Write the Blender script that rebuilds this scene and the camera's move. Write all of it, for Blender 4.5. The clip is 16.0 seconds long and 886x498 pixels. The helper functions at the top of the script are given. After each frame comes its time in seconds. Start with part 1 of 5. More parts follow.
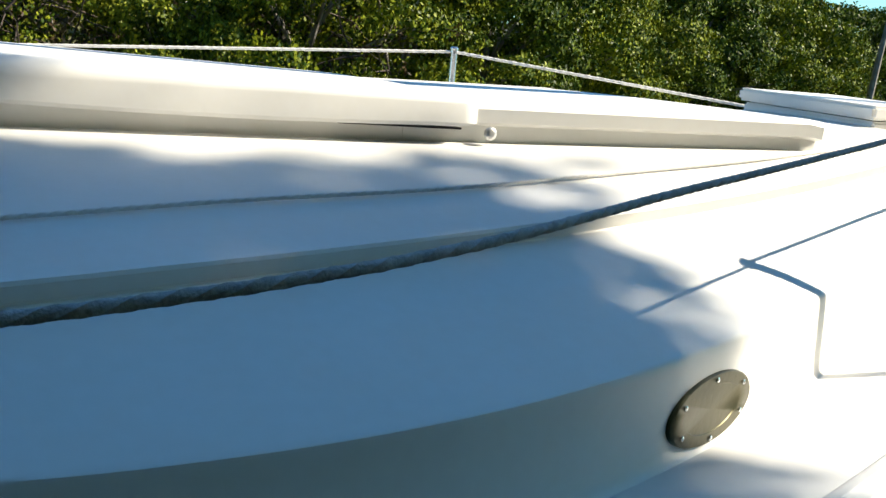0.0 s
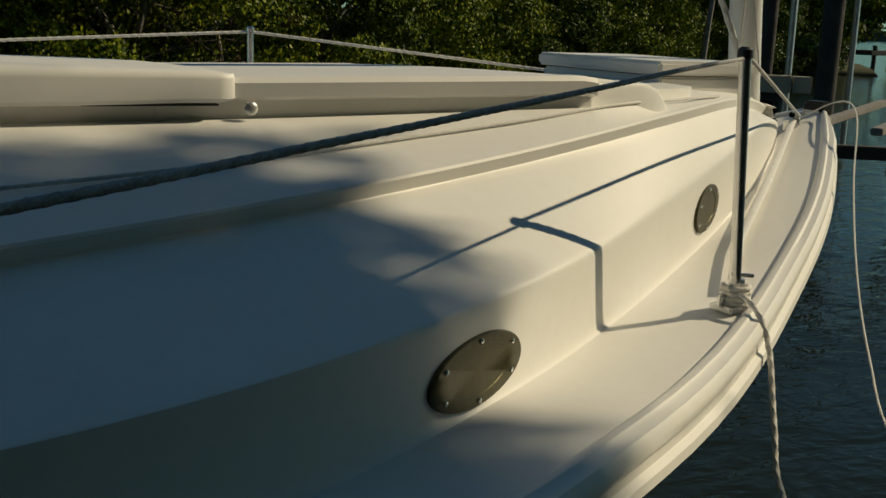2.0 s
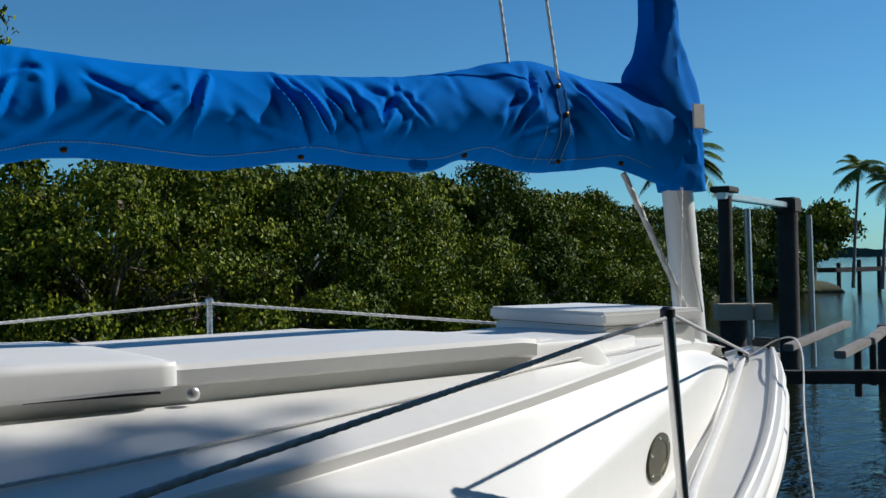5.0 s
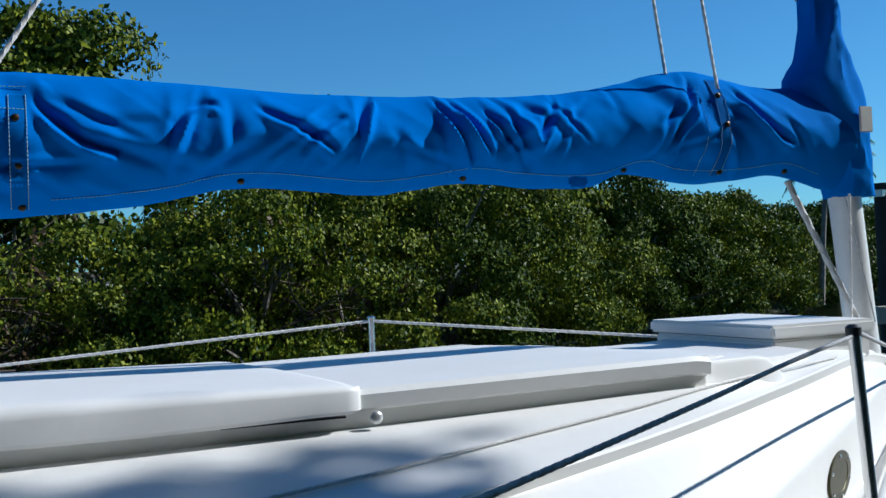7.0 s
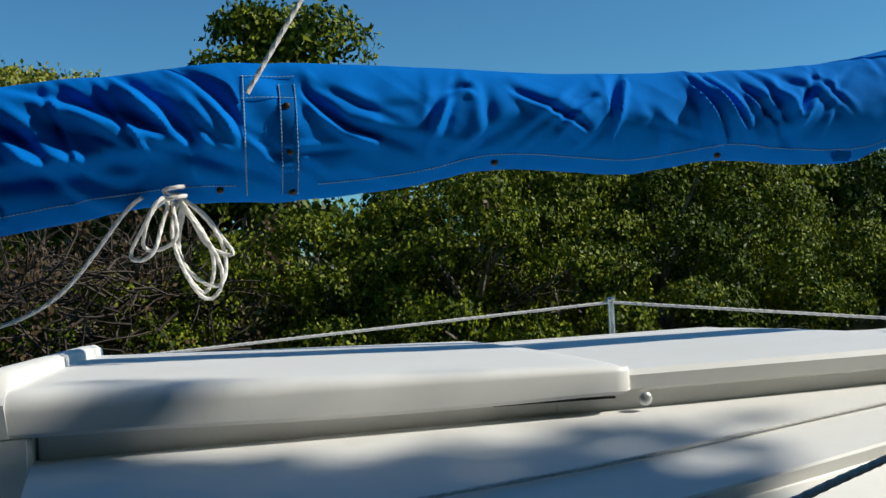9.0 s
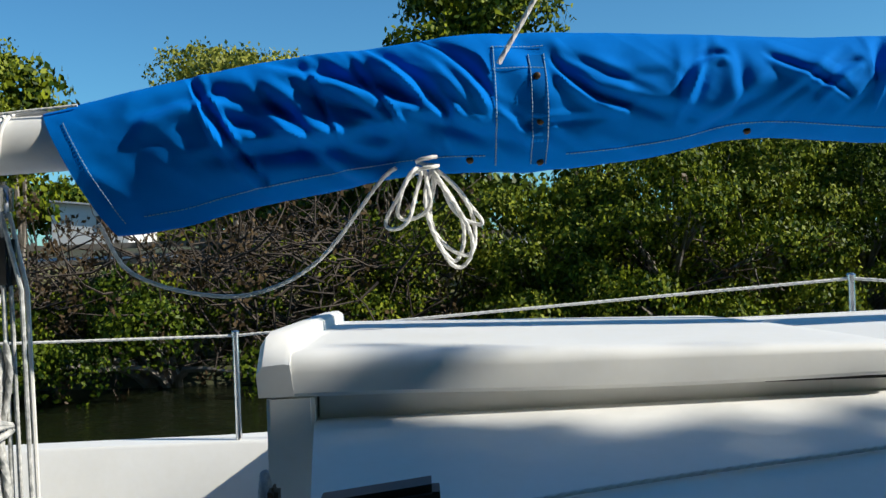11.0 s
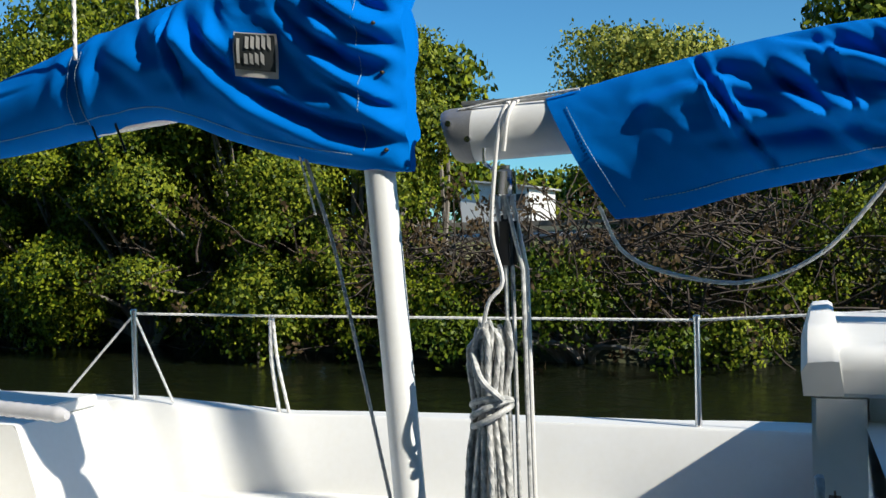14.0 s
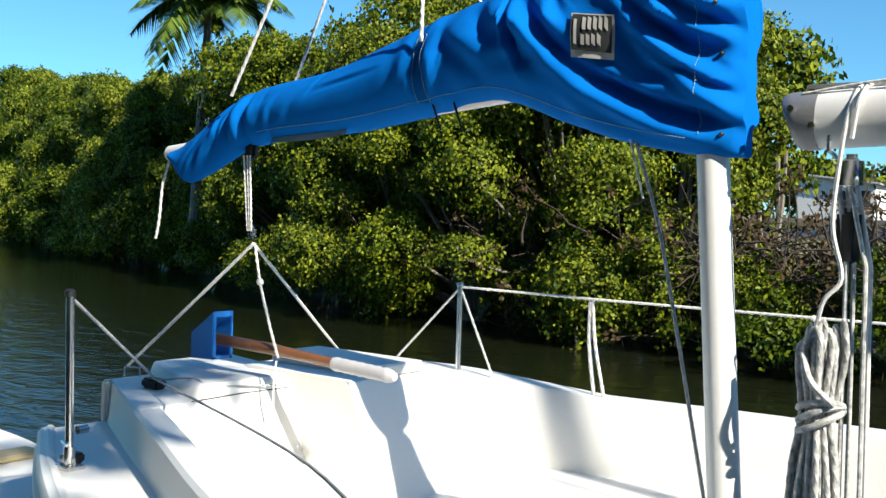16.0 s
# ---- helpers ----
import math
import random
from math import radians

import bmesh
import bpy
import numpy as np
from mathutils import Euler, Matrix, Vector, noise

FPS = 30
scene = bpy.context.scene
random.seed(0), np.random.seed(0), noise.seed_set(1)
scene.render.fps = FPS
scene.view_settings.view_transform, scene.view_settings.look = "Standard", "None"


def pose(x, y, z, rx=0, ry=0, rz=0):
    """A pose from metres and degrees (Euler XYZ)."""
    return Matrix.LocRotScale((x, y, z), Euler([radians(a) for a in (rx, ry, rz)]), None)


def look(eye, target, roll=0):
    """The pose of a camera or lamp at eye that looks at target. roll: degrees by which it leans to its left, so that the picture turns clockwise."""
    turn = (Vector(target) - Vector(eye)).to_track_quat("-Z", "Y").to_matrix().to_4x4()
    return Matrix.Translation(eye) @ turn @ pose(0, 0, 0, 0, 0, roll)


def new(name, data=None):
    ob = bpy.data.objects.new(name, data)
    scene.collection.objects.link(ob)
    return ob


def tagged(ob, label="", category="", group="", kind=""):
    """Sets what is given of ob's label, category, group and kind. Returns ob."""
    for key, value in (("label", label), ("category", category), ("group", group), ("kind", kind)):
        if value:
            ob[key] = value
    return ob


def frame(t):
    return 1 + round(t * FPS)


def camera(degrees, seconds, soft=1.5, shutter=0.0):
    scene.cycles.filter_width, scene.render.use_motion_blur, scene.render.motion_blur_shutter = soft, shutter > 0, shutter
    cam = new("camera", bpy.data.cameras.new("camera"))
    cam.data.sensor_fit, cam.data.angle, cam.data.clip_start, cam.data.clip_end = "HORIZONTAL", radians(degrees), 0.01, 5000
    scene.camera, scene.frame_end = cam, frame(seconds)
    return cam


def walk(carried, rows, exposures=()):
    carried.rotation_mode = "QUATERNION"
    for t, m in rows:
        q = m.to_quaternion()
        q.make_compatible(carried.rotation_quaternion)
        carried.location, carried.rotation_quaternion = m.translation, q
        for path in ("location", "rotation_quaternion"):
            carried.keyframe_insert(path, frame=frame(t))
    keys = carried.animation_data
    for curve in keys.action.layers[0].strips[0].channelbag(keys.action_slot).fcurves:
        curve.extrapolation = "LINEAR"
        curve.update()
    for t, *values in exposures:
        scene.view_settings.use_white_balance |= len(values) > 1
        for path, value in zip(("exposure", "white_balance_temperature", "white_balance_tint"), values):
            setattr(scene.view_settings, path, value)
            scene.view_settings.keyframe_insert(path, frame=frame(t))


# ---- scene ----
cam = camera(46.32, 16.0)
PATH = [
    (0.0, 0.192, 0.035, 1.436, 77.96, -5.03, -20.42),
    (0.5, 0.250, 0.013, 1.430, 77.51, -4.26, -22.41),
    (1.0, 0.306, 0.016, 1.421, 77.25, -3.54, -24.94),
    (1.5, 0.358, 0.018, 1.414, 77.23, -2.54, -26.75),
    (2.0, 0.398, 0.008, 1.412, 77.65, -2.17, -28.58),
    (2.5, 0.435, -0.032, 1.410, 78.60, -1.92, -29.12),
    (3.0, 0.466, -0.057, 1.420, 80.70, -2.04, -29.94),
    (3.5, 0.482, -0.079, 1.443, 84.86, -1.19, -30.46),
    (4.0, 0.470, -0.083, 1.459, 88.14, -0.01, -30.50),
    (6.5, 0.420, -0.087, 1.534, 91.34, 2.64, -26.41),
    (7.0, 0.369, -0.068, 1.537, 91.21, 2.41, -22.41),
    (7.5, 0.326, -0.048, 1.533, 90.72, 2.82, -18.33),
    (8.0, 0.309, -0.037, 1.533, 90.72, 2.72, -16.76),
    (8.5, 0.280, -0.029, 1.536, 90.91, 2.64, -14.47),
    (9.0, 0.241, -0.020, 1.534, 90.78, 2.61, -11.13),
    (9.5, 0.192, -0.008, 1.534, 90.38, 2.52, -7.89),
    (12.0, -0.032, 0.028, 1.527, 89.68, 1.75, 5.27),
    (12.5, -0.082, 0.047, 1.528, 89.64, 1.75, 10.00),
    (13.0, -0.123, 0.045, 1.533, 89.47, 1.76, 13.47),
    (13.5, -0.169, 0.031, 1.551, 90.44, 0.75, 16.28),
    (14.0, -0.241, 0.036, 1.553, 89.20, 1.26, 20.03),
    (14.5, -0.318, 0.055, 1.567, 90.74, 1.53, 22.69),
    (15.0, -0.309, 0.053, 1.560, 89.76, 0.04, 30.78),
    (15.5, -0.278, 0.046, 1.557, 89.58, -0.69, 34.69),
    (16.0, -0.251, 0.046, 1.538, 88.40, -1.82, 37.81),
]
EXPOSURES = [(0.0, 1.15, 7200, 8), (0.4, 0.8, 8600, 4), (0.8, 0.2, 9800, 2), (1.5, -0.5, 10000, 2), (2.0, -0.75, 9000, 4), (2.6, -1.0, 8200, 6), (3.0, -1.08, 7500, 9), (3.5, -1.12, 6900, 11), (4.0, -0.75, 6700, 11), (6.3, 0.05, 5600, 10), (7.2, 0.08, 5600, 9),
             (8.0, 0.12, 5800, 8), (9.0, 0.02, 6500, 7), (9.7, 0.0, 6800, 7), (12.0, 0.52, 6200, 8), (13.5, 0.4, 6300, 8), (14.0, 0.37, 6400, 8), (14.5, 0.2, 6500, 8), (15.0, 0.6, 6600, 8), (16.0, 0.8, 6600, 8)]
walk(cam, [(t, pose(*p)) for t, *p in PATH], EXPOSURES)

# ---- world, sun ----
SUN_AZ, SUN_EL = -12.5, 36.0      # degrees from +X towards +Y, above the horizon
world = bpy.data.worlds.new("world")
scene.world = world
world.use_nodes = True
nt = world.node_tree
nt.nodes.clear()
sky = nt.nodes.new("ShaderNodeTexSky")
sky.sky_type = "NISHITA"
sky.sun_disc = False
sky.sun_elevation = radians(SUN_EL)
sky.sun_rotation = radians(90 - SUN_AZ)
sky.altitude, sky.air_density, sky.dust_density, sky.ozone_density = 400, 1.0, 0.25, 3.0
back = nt.nodes.new("ShaderNodeBackground")
back.inputs["Strength"].default_value = 0.08
out = nt.nodes.new("ShaderNodeOutputWorld")
tone = nt.nodes.new("ShaderNodeMix")
tone.data_type, tone.blend_type = "RGBA", "MULTIPLY"
tone.inputs["Factor"].default_value = 1.0
tone.inputs["B"].default_value = (0.52, 1.0, 1.22, 1)
nt.links.new(sky.outputs[0], tone.inputs["A"])
nt.links.new(tone.outputs["Result"], back.inputs["Color"])
nt.links.new(back.outputs[0], out.inputs["Surface"])
sun = new("sun", bpy.data.lights.new("sun", "SUN"))
sun.data.energy, sun.data.angle, sun.data.color = 5.0, radians(0.6), (1.0, 0.94, 0.84)
sun_dir = Vector((math.cos(radians(SUN_EL)) * math.cos(radians(SUN_AZ)), math.cos(radians(SUN_EL)) * math.sin(radians(SUN_AZ)), math.sin(radians(SUN_EL))))
sun.matrix_world = look(sun_dir * 30, (0, 0, 0))


# ---- materials ----
def mat(name, color, rough=0.5, metal=0.0, noise=(0, 0), tint=None, bump=(0, 0), spec=0.5, fine=0):
    """A surface: noise = (scale, amount) of colour change towards tint, bump = (scale, depth)."""
    m = bpy.data.materials.new(name)
    m.use_nodes = True
    t = m.node_tree
    b = t.nodes["Principled BSDF"]
    b.inputs["Roughness"].default_value, b.inputs["Metallic"].default_value = rough, metal
    b.inputs["Base Color"].default_value = (*color, 1)
    b.inputs["Specular IOR Level"].default_value = spec
    co = t.nodes.new("ShaderNodeTexCoord")
    if noise[1]:
        n = t.nodes.new("ShaderNodeTexNoise")
        n.inputs["Scale"].default_value, n.inputs["Detail"].default_value = noise[0], 6
        t.links.new(co.outputs["Object"], n.inputs["Vector"])
        n2 = t.nodes.new("ShaderNodeTexNoise")
        n2.inputs["Scale"].default_value, n2.inputs["Detail"].default_value = (fine or noise[0] * 14), 4
        t.links.new(co.outputs["Object"], n2.inputs["Vector"])
        add = t.nodes.new("ShaderNodeMath")
        add.operation = "MULTIPLY_ADD"
        t.links.new(n2.outputs["Fac"], add.inputs[0])
        add.inputs[1].default_value = 0.5
        t.links.new(n.outputs["Fac"], add.inputs[2])
        ramp = t.nodes.new("ShaderNodeMapRange")
        ramp.inputs["From Min"].default_value, ramp.inputs["From Max"].default_value = 0.55, 1.0
        ramp.inputs["To Min"].default_value, ramp.inputs["To Max"].default_value = 0, noise[1]
        t.links.new(add.outputs[0], ramp.inputs["Value"])
        mix = t.nodes.new("ShaderNodeMix")
        mix.data_type = "RGBA"
        mix.inputs["A"].default_value = (*color, 1)
        mix.inputs["B"].default_value = (*(tint or [c * 0.6 for c in color]), 1)
        t.links.new(ramp.outputs[0], mix.inputs["Factor"])
        t.links.new(mix.outputs["Result"], b.inputs["Base Color"])
    if bump[1]:
        n3 = t.nodes.new("ShaderNodeTexNoise")
        n3.inputs["Scale"].default_value, n3.inputs["Detail"].default_value = bump[0], 5
        t.links.new(co.outputs["Object"], n3.inputs["Vector"])
        bp = t.nodes.new("ShaderNodeBump")
        bp.inputs["Strength"].default_value, bp.inputs["Distance"].default_value = 1.0, bump[1]
        t.links.new(n3.outputs["Fac"], bp.inputs["Height"])
        t.links.new(bp.outputs["Normal"], b.inputs["Normal"])
    return m


GEL = mat("gelcoat", (0.80, 0.79, 0.76), 0.48, noise=(2.6, 0.28), tint=(0.66, 0.63, 0.55), bump=(9, 0.0012))
STEEL = mat("stainless", (0.70, 0.70, 0.70), 0.26, 1.0, noise=(30, 0.3), tint=(0.35, 0.34, 0.33))
BRONZE = mat("bronze", (0.075, 0.065, 0.03), 0.4, 0.7, noise=(14, 0.7), tint=(0.045, 0.045, 0.02), bump=(60, 0.0006))
ROPE = mat("rope", (0.78, 0.76, 0.72), 0.85, noise=(60, 0.45), tint=(0.52, 0.50, 0.47), bump=(220, 0.002))
GREYROPE = mat("grey_rope", (0.52, 0.52, 0.52), 0.85, noise=(80, 0.6), tint=(0.16, 0.16, 0.17), bump=(240, 0.002))
SPAR = mat("spar_paint", (0.76, 0.76, 0.74), 0.35, noise=(5, 0.3), tint=(0.6, 0.58, 0.54))
ALU = mat("aluminium", (0.62, 0.62, 0.61), 0.38, 0.7, noise=(8, 0.5), tint=(0.42, 0.42, 0.42))
BLACK = mat("black_plastic", (0.012, 0.012, 0.013), 0.45, noise=(25, 0.5), tint=(0.03, 0.03, 0.03))
BARK = mat("bark", (0.16, 0.13, 0.10), 0.9, noise=(6, 0.8), tint=(0.30, 0.28, 0.25), bump=(25, 0.01))
EARTH = mat("earth", (0.045, 0.037, 0.024), 0.95, noise=(0.9, 0.9), tint=(0.05, 0.07, 0.02), bump=(3, 0.08))
BLUE = mat("blue_canvas", (0.0, 0.152, 0.56), 0.85, noise=(4, 0.3), tint=(0.0, 0.11, 0.44), bump=(420, 0.0009), spec=0.06)


def leaf_mat(name, dark, light):
    m = bpy.data.materials.new(name)
    m.use_nodes = True
    t = m.node_tree
    b = t.nodes["Principled BSDF"]
    g = t.nodes.new("ShaderNodeNewGeometry")
    r = t.nodes.new("ShaderNodeValToRGB")
    r.color_ramp.elements[0].color, r.color_ramp.elements[1].color = (*dark, 1), (*light, 1)
    r.color_ramp.elements[0].position = 0.22
    r.color_ramp.elements[1].position = 1.0
    t.links.new(g.outputs["Random Per Island"], r.inputs["Fac"])
    t.links.new(r.outputs["Color"], b.inputs["Base Color"])
    b.inputs["Roughness"].default_value = 0.45
    b.inputs["Specular IOR Level"].default_value = 0.10
    tr = t.nodes.new("ShaderNodeBsdfTranslucent")
    t.links.new(r.outputs["Color"], tr.inputs["Color"])
    mx = t.nodes.new("ShaderNodeMixShader")
    mx.inputs[0].default_value = 0.07
    t.links.new(b.outputs[0], mx.inputs[1])
    t.links.new(tr.outputs[0], mx.inputs[2])
    t.links.new(mx.outputs[0], t.nodes["Material Output"].inputs["Surface"])
    return m


LEAF = leaf_mat("mangrove_leaf", (0.022, 0.046, 0.003), (0.22, 0.25, 0.014))
LEAF_DARK = leaf_mat("dark_mangrove_leaf", (0.014, 0.034, 0.003), (0.13, 0.17, 0.012))
LEAF_WARM = leaf_mat("light_mangrove_leaf", (0.034, 0.062, 0.005), (0.25, 0.275, 0.022))
LEAF2 = leaf_mat("yellow_leaf", (0.13, 0.15, 0.02), (0.36, 0.35, 0.06))
PALM = leaf_mat("palm_leaf", (0.04, 0.08, 0.012), (0.16, 0.22, 0.035))


def water_mat():
    m = bpy.data.materials.new("water")
    m.use_nodes = True
    t = m.node_tree
    b = t.nodes["Principled BSDF"]
    b.inputs["Base Color"].default_value = (0.009, 0.012, 0.005, 1)
    b.inputs["Roughness"].default_value = 0.06
    b.inputs["IOR"].default_value = 1.33
    b.inputs["Specular IOR Level"].default_value = 0.22
    co = t.nodes.new("ShaderNodeTexCoord")
    hs = []
    for scale, dist in ((2.2, 0.020), (9.0, 0.006)):
        mp = t.nodes.new("ShaderNodeMapping")
        mp.inputs["Scale"].default_value = (1.0, 1.7, 1.0)
        n = t.nodes.new("ShaderNodeTexNoise")
        n.inputs["Scale"].default_value, n.inputs["Detail"].default_value, n.inputs["Distortion"].default_value = scale, 3, 0.6
        t.links.new(co.outputs["Object"], mp.inputs["Vector"])
        t.links.new(mp.outputs[0], n.inputs["Vector"])
        bp = t.nodes.new("ShaderNodeBump")
        bp.inputs["Strength"].default_value, bp.inputs["Distance"].default_value = 1.0, dist
        t.links.new(n.outputs["Fac"], bp.inputs["Height"])
        if hs:
            t.links.new(hs[-1].outputs["Normal"], bp.inputs["Normal"])
        hs.append(bp)
    t.links.new(hs[-1].outputs["Normal"], b.inputs["Normal"])
    return m


WATER = water_mat()


# ---- building helpers ----
def thing(name, base, label, category, group="", kind=""):
    ob = new(name)
    ob.location = base
    ob.empty_display_size = 0.2
    return tagged(ob, label, category, group, kind)


def part(name, bm, material, parent=None, label="", smooth=True):
    """Links a bmesh, in world metres, as one mesh under parent."""
    me = bpy.data.meshes.new(name)
    bm.to_mesh(me)
    bm.free()
    if smooth:
        me.shade_smooth()
        me.set_sharp_from_angle(angle=radians(38))
    me.materials.append(material)
    ob = new(name, me)
    if parent:
        ob.parent = parent
        if parent.type == "EMPTY":
            ob.matrix_parent_inverse = Matrix.Translation(-parent.location)
    return tagged(ob, label)


def raw(name, verts, faces, material, parent=None, label="", smooth=False):
    me = bpy.data.meshes.new(name)
    me.from_pydata(verts, [], faces)
    me.materials.append(material)
    if smooth:
        me.shade_smooth()
        me.set_sharp_from_angle(angle=radians(38))
    ob = new(name, me)
    if parent:
        ob.parent = parent
        if parent.type == "EMPTY":
            ob.matrix_parent_inverse = Matrix.Translation(-parent.location)
    return tagged(ob, label)


def spline(pts, n=6):
    """Catmull-Rom through the points."""
    p = [Vector(q) for q in pts]
    p = [p[0] * 2 - p[1]] + p + [p[-1] * 2 - p[-2]]
    res = []
    for a, b, c, d in zip(p, p[1:], p[2:], p[3:]):
        for k in range(n):
            u = k / n
            res.append(0.5 * ((2 * b) + (c - a) * u + (2 * a - 5 * b + 4 * c - d) * u * u + (3 * b - a - 3 * c + d) * u ** 3))
    return res + [p[-2]]


def tube(pts, r, seg=8, bm=None, flat=1.0, caps=True):
    """A tube along points; r is one radius or one for each point."""
    bm = bm or bmesh.new()
    pts = [Vector(p) for p in pts]
    rs = r if isinstance(r, (list, tuple)) else [r] * len(pts)
    up = Vector((0, 0, 1))
    rings = []
    d0 = (pts[1] - pts[0]).normalized()
    side = d0.cross(up if abs(d0.z) < 0.95 else Vector((1, 0, 0))).normalized()
    for i, p in enumerate(pts):
        d = (pts[min(i + 1, len(pts) - 1)] - pts[max(i - 1, 0)]).normalized()
        side = (side - d * side.dot(d)).normalized()
        v = side.cross(d)
        rings.append([bm.verts.new(p + (side * math.cos(a) + v * math.sin(a) * flat) * rs[i]) for a in [2 * math.pi * k / seg for k in range(seg)]])
    for a, b in zip(rings, rings[1:]):
        for k in range(seg):
            bm.faces.new((a[k], a[(k + 1) % seg], b[(k + 1) % seg], b[k]))
    if caps:
        bm.faces.new(rings[0][::-1])
        bm.faces.new(rings[-1])
    return bm


def resample(pts, step):
    """Points at even steps along a line."""
    pts = [Vector(p) for p in pts]
    d = [0.0]
    for a, b in zip(pts, pts[1:]):
        d.append(d[-1] + (b - a).length)
    n = max(2, int(d[-1] / step))
    t = np.linspace(0, d[-1], n + 1)
    return [Vector(v) for v in np.stack([np.interp(t, d, [p[i] for p in pts]) for i in range(3)], 1)]


def laid(pts, r, bm=None):
    """A three-strand rope: a tube whose three lobes wind along it."""
    bm = bm or bmesh.new()
    pts = resample(pts, max(1.5 * r, 0.006))
    d0 = (pts[1] - pts[0]).normalized()
    side = d0.cross(Vector((0, 0, 1)) if abs(d0.z) < 0.95 else Vector((1, 0, 0))).normalized()
    rings, run = [], 0.0
    for i, p in enumerate(pts):
        d = (pts[min(i + 1, len(pts) - 1)] - pts[max(i - 1, 0)]).normalized()
        side = (side - d * side.dot(d)).normalized()
        v = side.cross(d)
        ring = []
        for k in range(9):
            a = 2 * math.pi * k / 9 + run
            q = r * (1.07 if k % 3 == 0 else 0.96)
            ring.append(bm.verts.new(p + (side * math.cos(a) + v * math.sin(a)) * q))
        rings.append(ring)
        run += max(1.5 * r, 0.006) / (r * 2.6)
    for a, b in zip(rings, rings[1:]):
        for k in range(9):
            bm.faces.new((a[k], a[(k + 1) % 9], b[(k + 1) % 9], b[k]))
    bm.faces.new(rings[0][::-1])
    bm.faces.new(rings[-1])
    return bm


def cuboid(lo, hi, bev=0.0, bm=None, seg=2, m=None):
    bm2 = bmesh.new()
    bmesh.ops.create_cube(bm2, size=1)
    for v in bm2.verts:
        v.co = Vector([lo[i] + (v.co[i] + 0.5) * (hi[i] - lo[i]) for i in range(3)])
    if bev:
        bmesh.ops.bevel(bm2, geom=bm2.edges[:], offset=bev, segments=seg, affect="EDGES")
    if m:
        bm2.transform(m)
    if bm is None:
        return bm2
    me = bpy.data.meshes.new("tmp")
    bm2.to_mesh(me)
    bm2.free()
    bm.from_mesh(me)
    bpy.data.meshes.remove(me)
    return bm


def loft(rows, closed=False, caps=False, bm=None):
    bm = bm or bmesh.new()
    g = [[bm.verts.new(p) for p in row] for row in rows]
    for a, b in zip(g, g[1:]):
        n = len(a)
        for k in range(n if closed else n - 1):
            bm.faces.new((a[k], a[(k + 1) % n], b[(k + 1) % n], b[k]))
    if caps:
        bm.faces.new(g[0][::-1])
        bm.faces.new(g[-1])
    bmesh.ops.recalc_face_normals(bm, faces=bm.faces[:])
    return bm


def lerp(table, x):
    """Smooth interpolation in a table of (x, value)."""
    if x <= table[0][0]:
        return table[0][1]
    for (a, va), (b, vb) in zip(table, table[1:]):
        if x <= b:
            return va + (vb - va) * (x - a) / (b - a)
    return table[-1][1]


def smooth_lerp(table, x):
    xs = [t[0] for t in table]
    if x <= xs[0]:
        return table[0][1]
    if x >= xs[-1]:
        return table[-1][1]
    i = max(k for k in range(len(xs) - 1) if xs[k] <= x)
    def slope(k):
        if k in (0, len(xs) - 1):
            j = min(max(k, 1), len(xs) - 1)
            return (table[j][1] - table[j - 1][1]) / (xs[j] - xs[j - 1])
        return (table[k + 1][1] - table[k - 1][1]) / (xs[k + 1] - xs[k - 1])
    h = xs[i + 1] - xs[i]
    u = (x - xs[i]) / h
    a, b = table[i][1], table[i + 1][1]
    return (2 * u ** 3 - 3 * u * u + 1) * a + (u ** 3 - 2 * u * u + u) * h * slope(i) + (-2 * u ** 3 + 3 * u * u) * b + (u ** 3 - u * u) * h * slope(i + 1)


# ---- water and far bank ----
water = raw("water", [(-900, -900, 0), (900, -900, 0), (900, 900, 0), (-900, 900, 0)], [(0, 1, 2, 3)], WATER)
tagged(water, "dark green rippled canal water reflecting the mangroves", "water", kind="structure")
BANK = [(-80, 43), (-62, 34.6), (-36, 22), (-24.5, 18), (-12.7, 13.0), (-10, 12.6), (-5, 11.6), (-3, 11.3), (2, 12.2), (7, 14.6), (12, 18), (18, 21.5), (33, 29), (37, 33), (42, 120), (60, 300), (90, 500)]
rows_ = []
for x in np.linspace(-80, 90, 90):
    y = smooth_lerp(BANK, x)
    w = noise.noise(Vector((x * 0.5, 0, 0))) * 0.4
    rows_.append([(x, y + w + 0.4, -0.5), (x, y + w + 0.7, 0.0), (x, y + w + 1.0, 0.25), (x, y + w + 1.6, 0.42), (x, y + 5, 0.62), (x, y + 12, 1.22), (x, y + 26, 1.95), (x, y + 700, 3.0)])
ground = part("ground", loft(rows_), EARTH)
tagged(ground, "low muddy bank with patches of dry grass", "ground", kind="structure")

# ---- the boat: hull and deck ----
CY = 2.85
SB = [(-3.95, 2.32), (-3.28, 1.92), (-2.5, 1.53), (-1.5, 1.10), (-0.5, 0.90), (0.4, 0.93), (1.0, 1.06), (1.54, 1.31), (1.93, 1.53), (2.41, 1.85), (2.95, 2.23), (3.4, 2.61), (3.62, 2.83)]
PB = [(-3.95, 4.02), (-3.2, 4.14), (-2.0, 4.33), (-0.7, 4.40), (0.5, 4.38), (1.54, 4.2), (2.0, 4.05), (2.41, 3.82), (2.95, 3.42), (3.4, 3.06), (3.62, 2.87)]


def sheer(x):
    return 0.75 + 0.085 * max(0.0, x - 1.5) ** 2 - 0.025 * max(0.0, -0.5 - x)


def sb(x):
    return smooth_lerp(SB, x)


def pb(x):
    return smooth_lerp(PB, x)


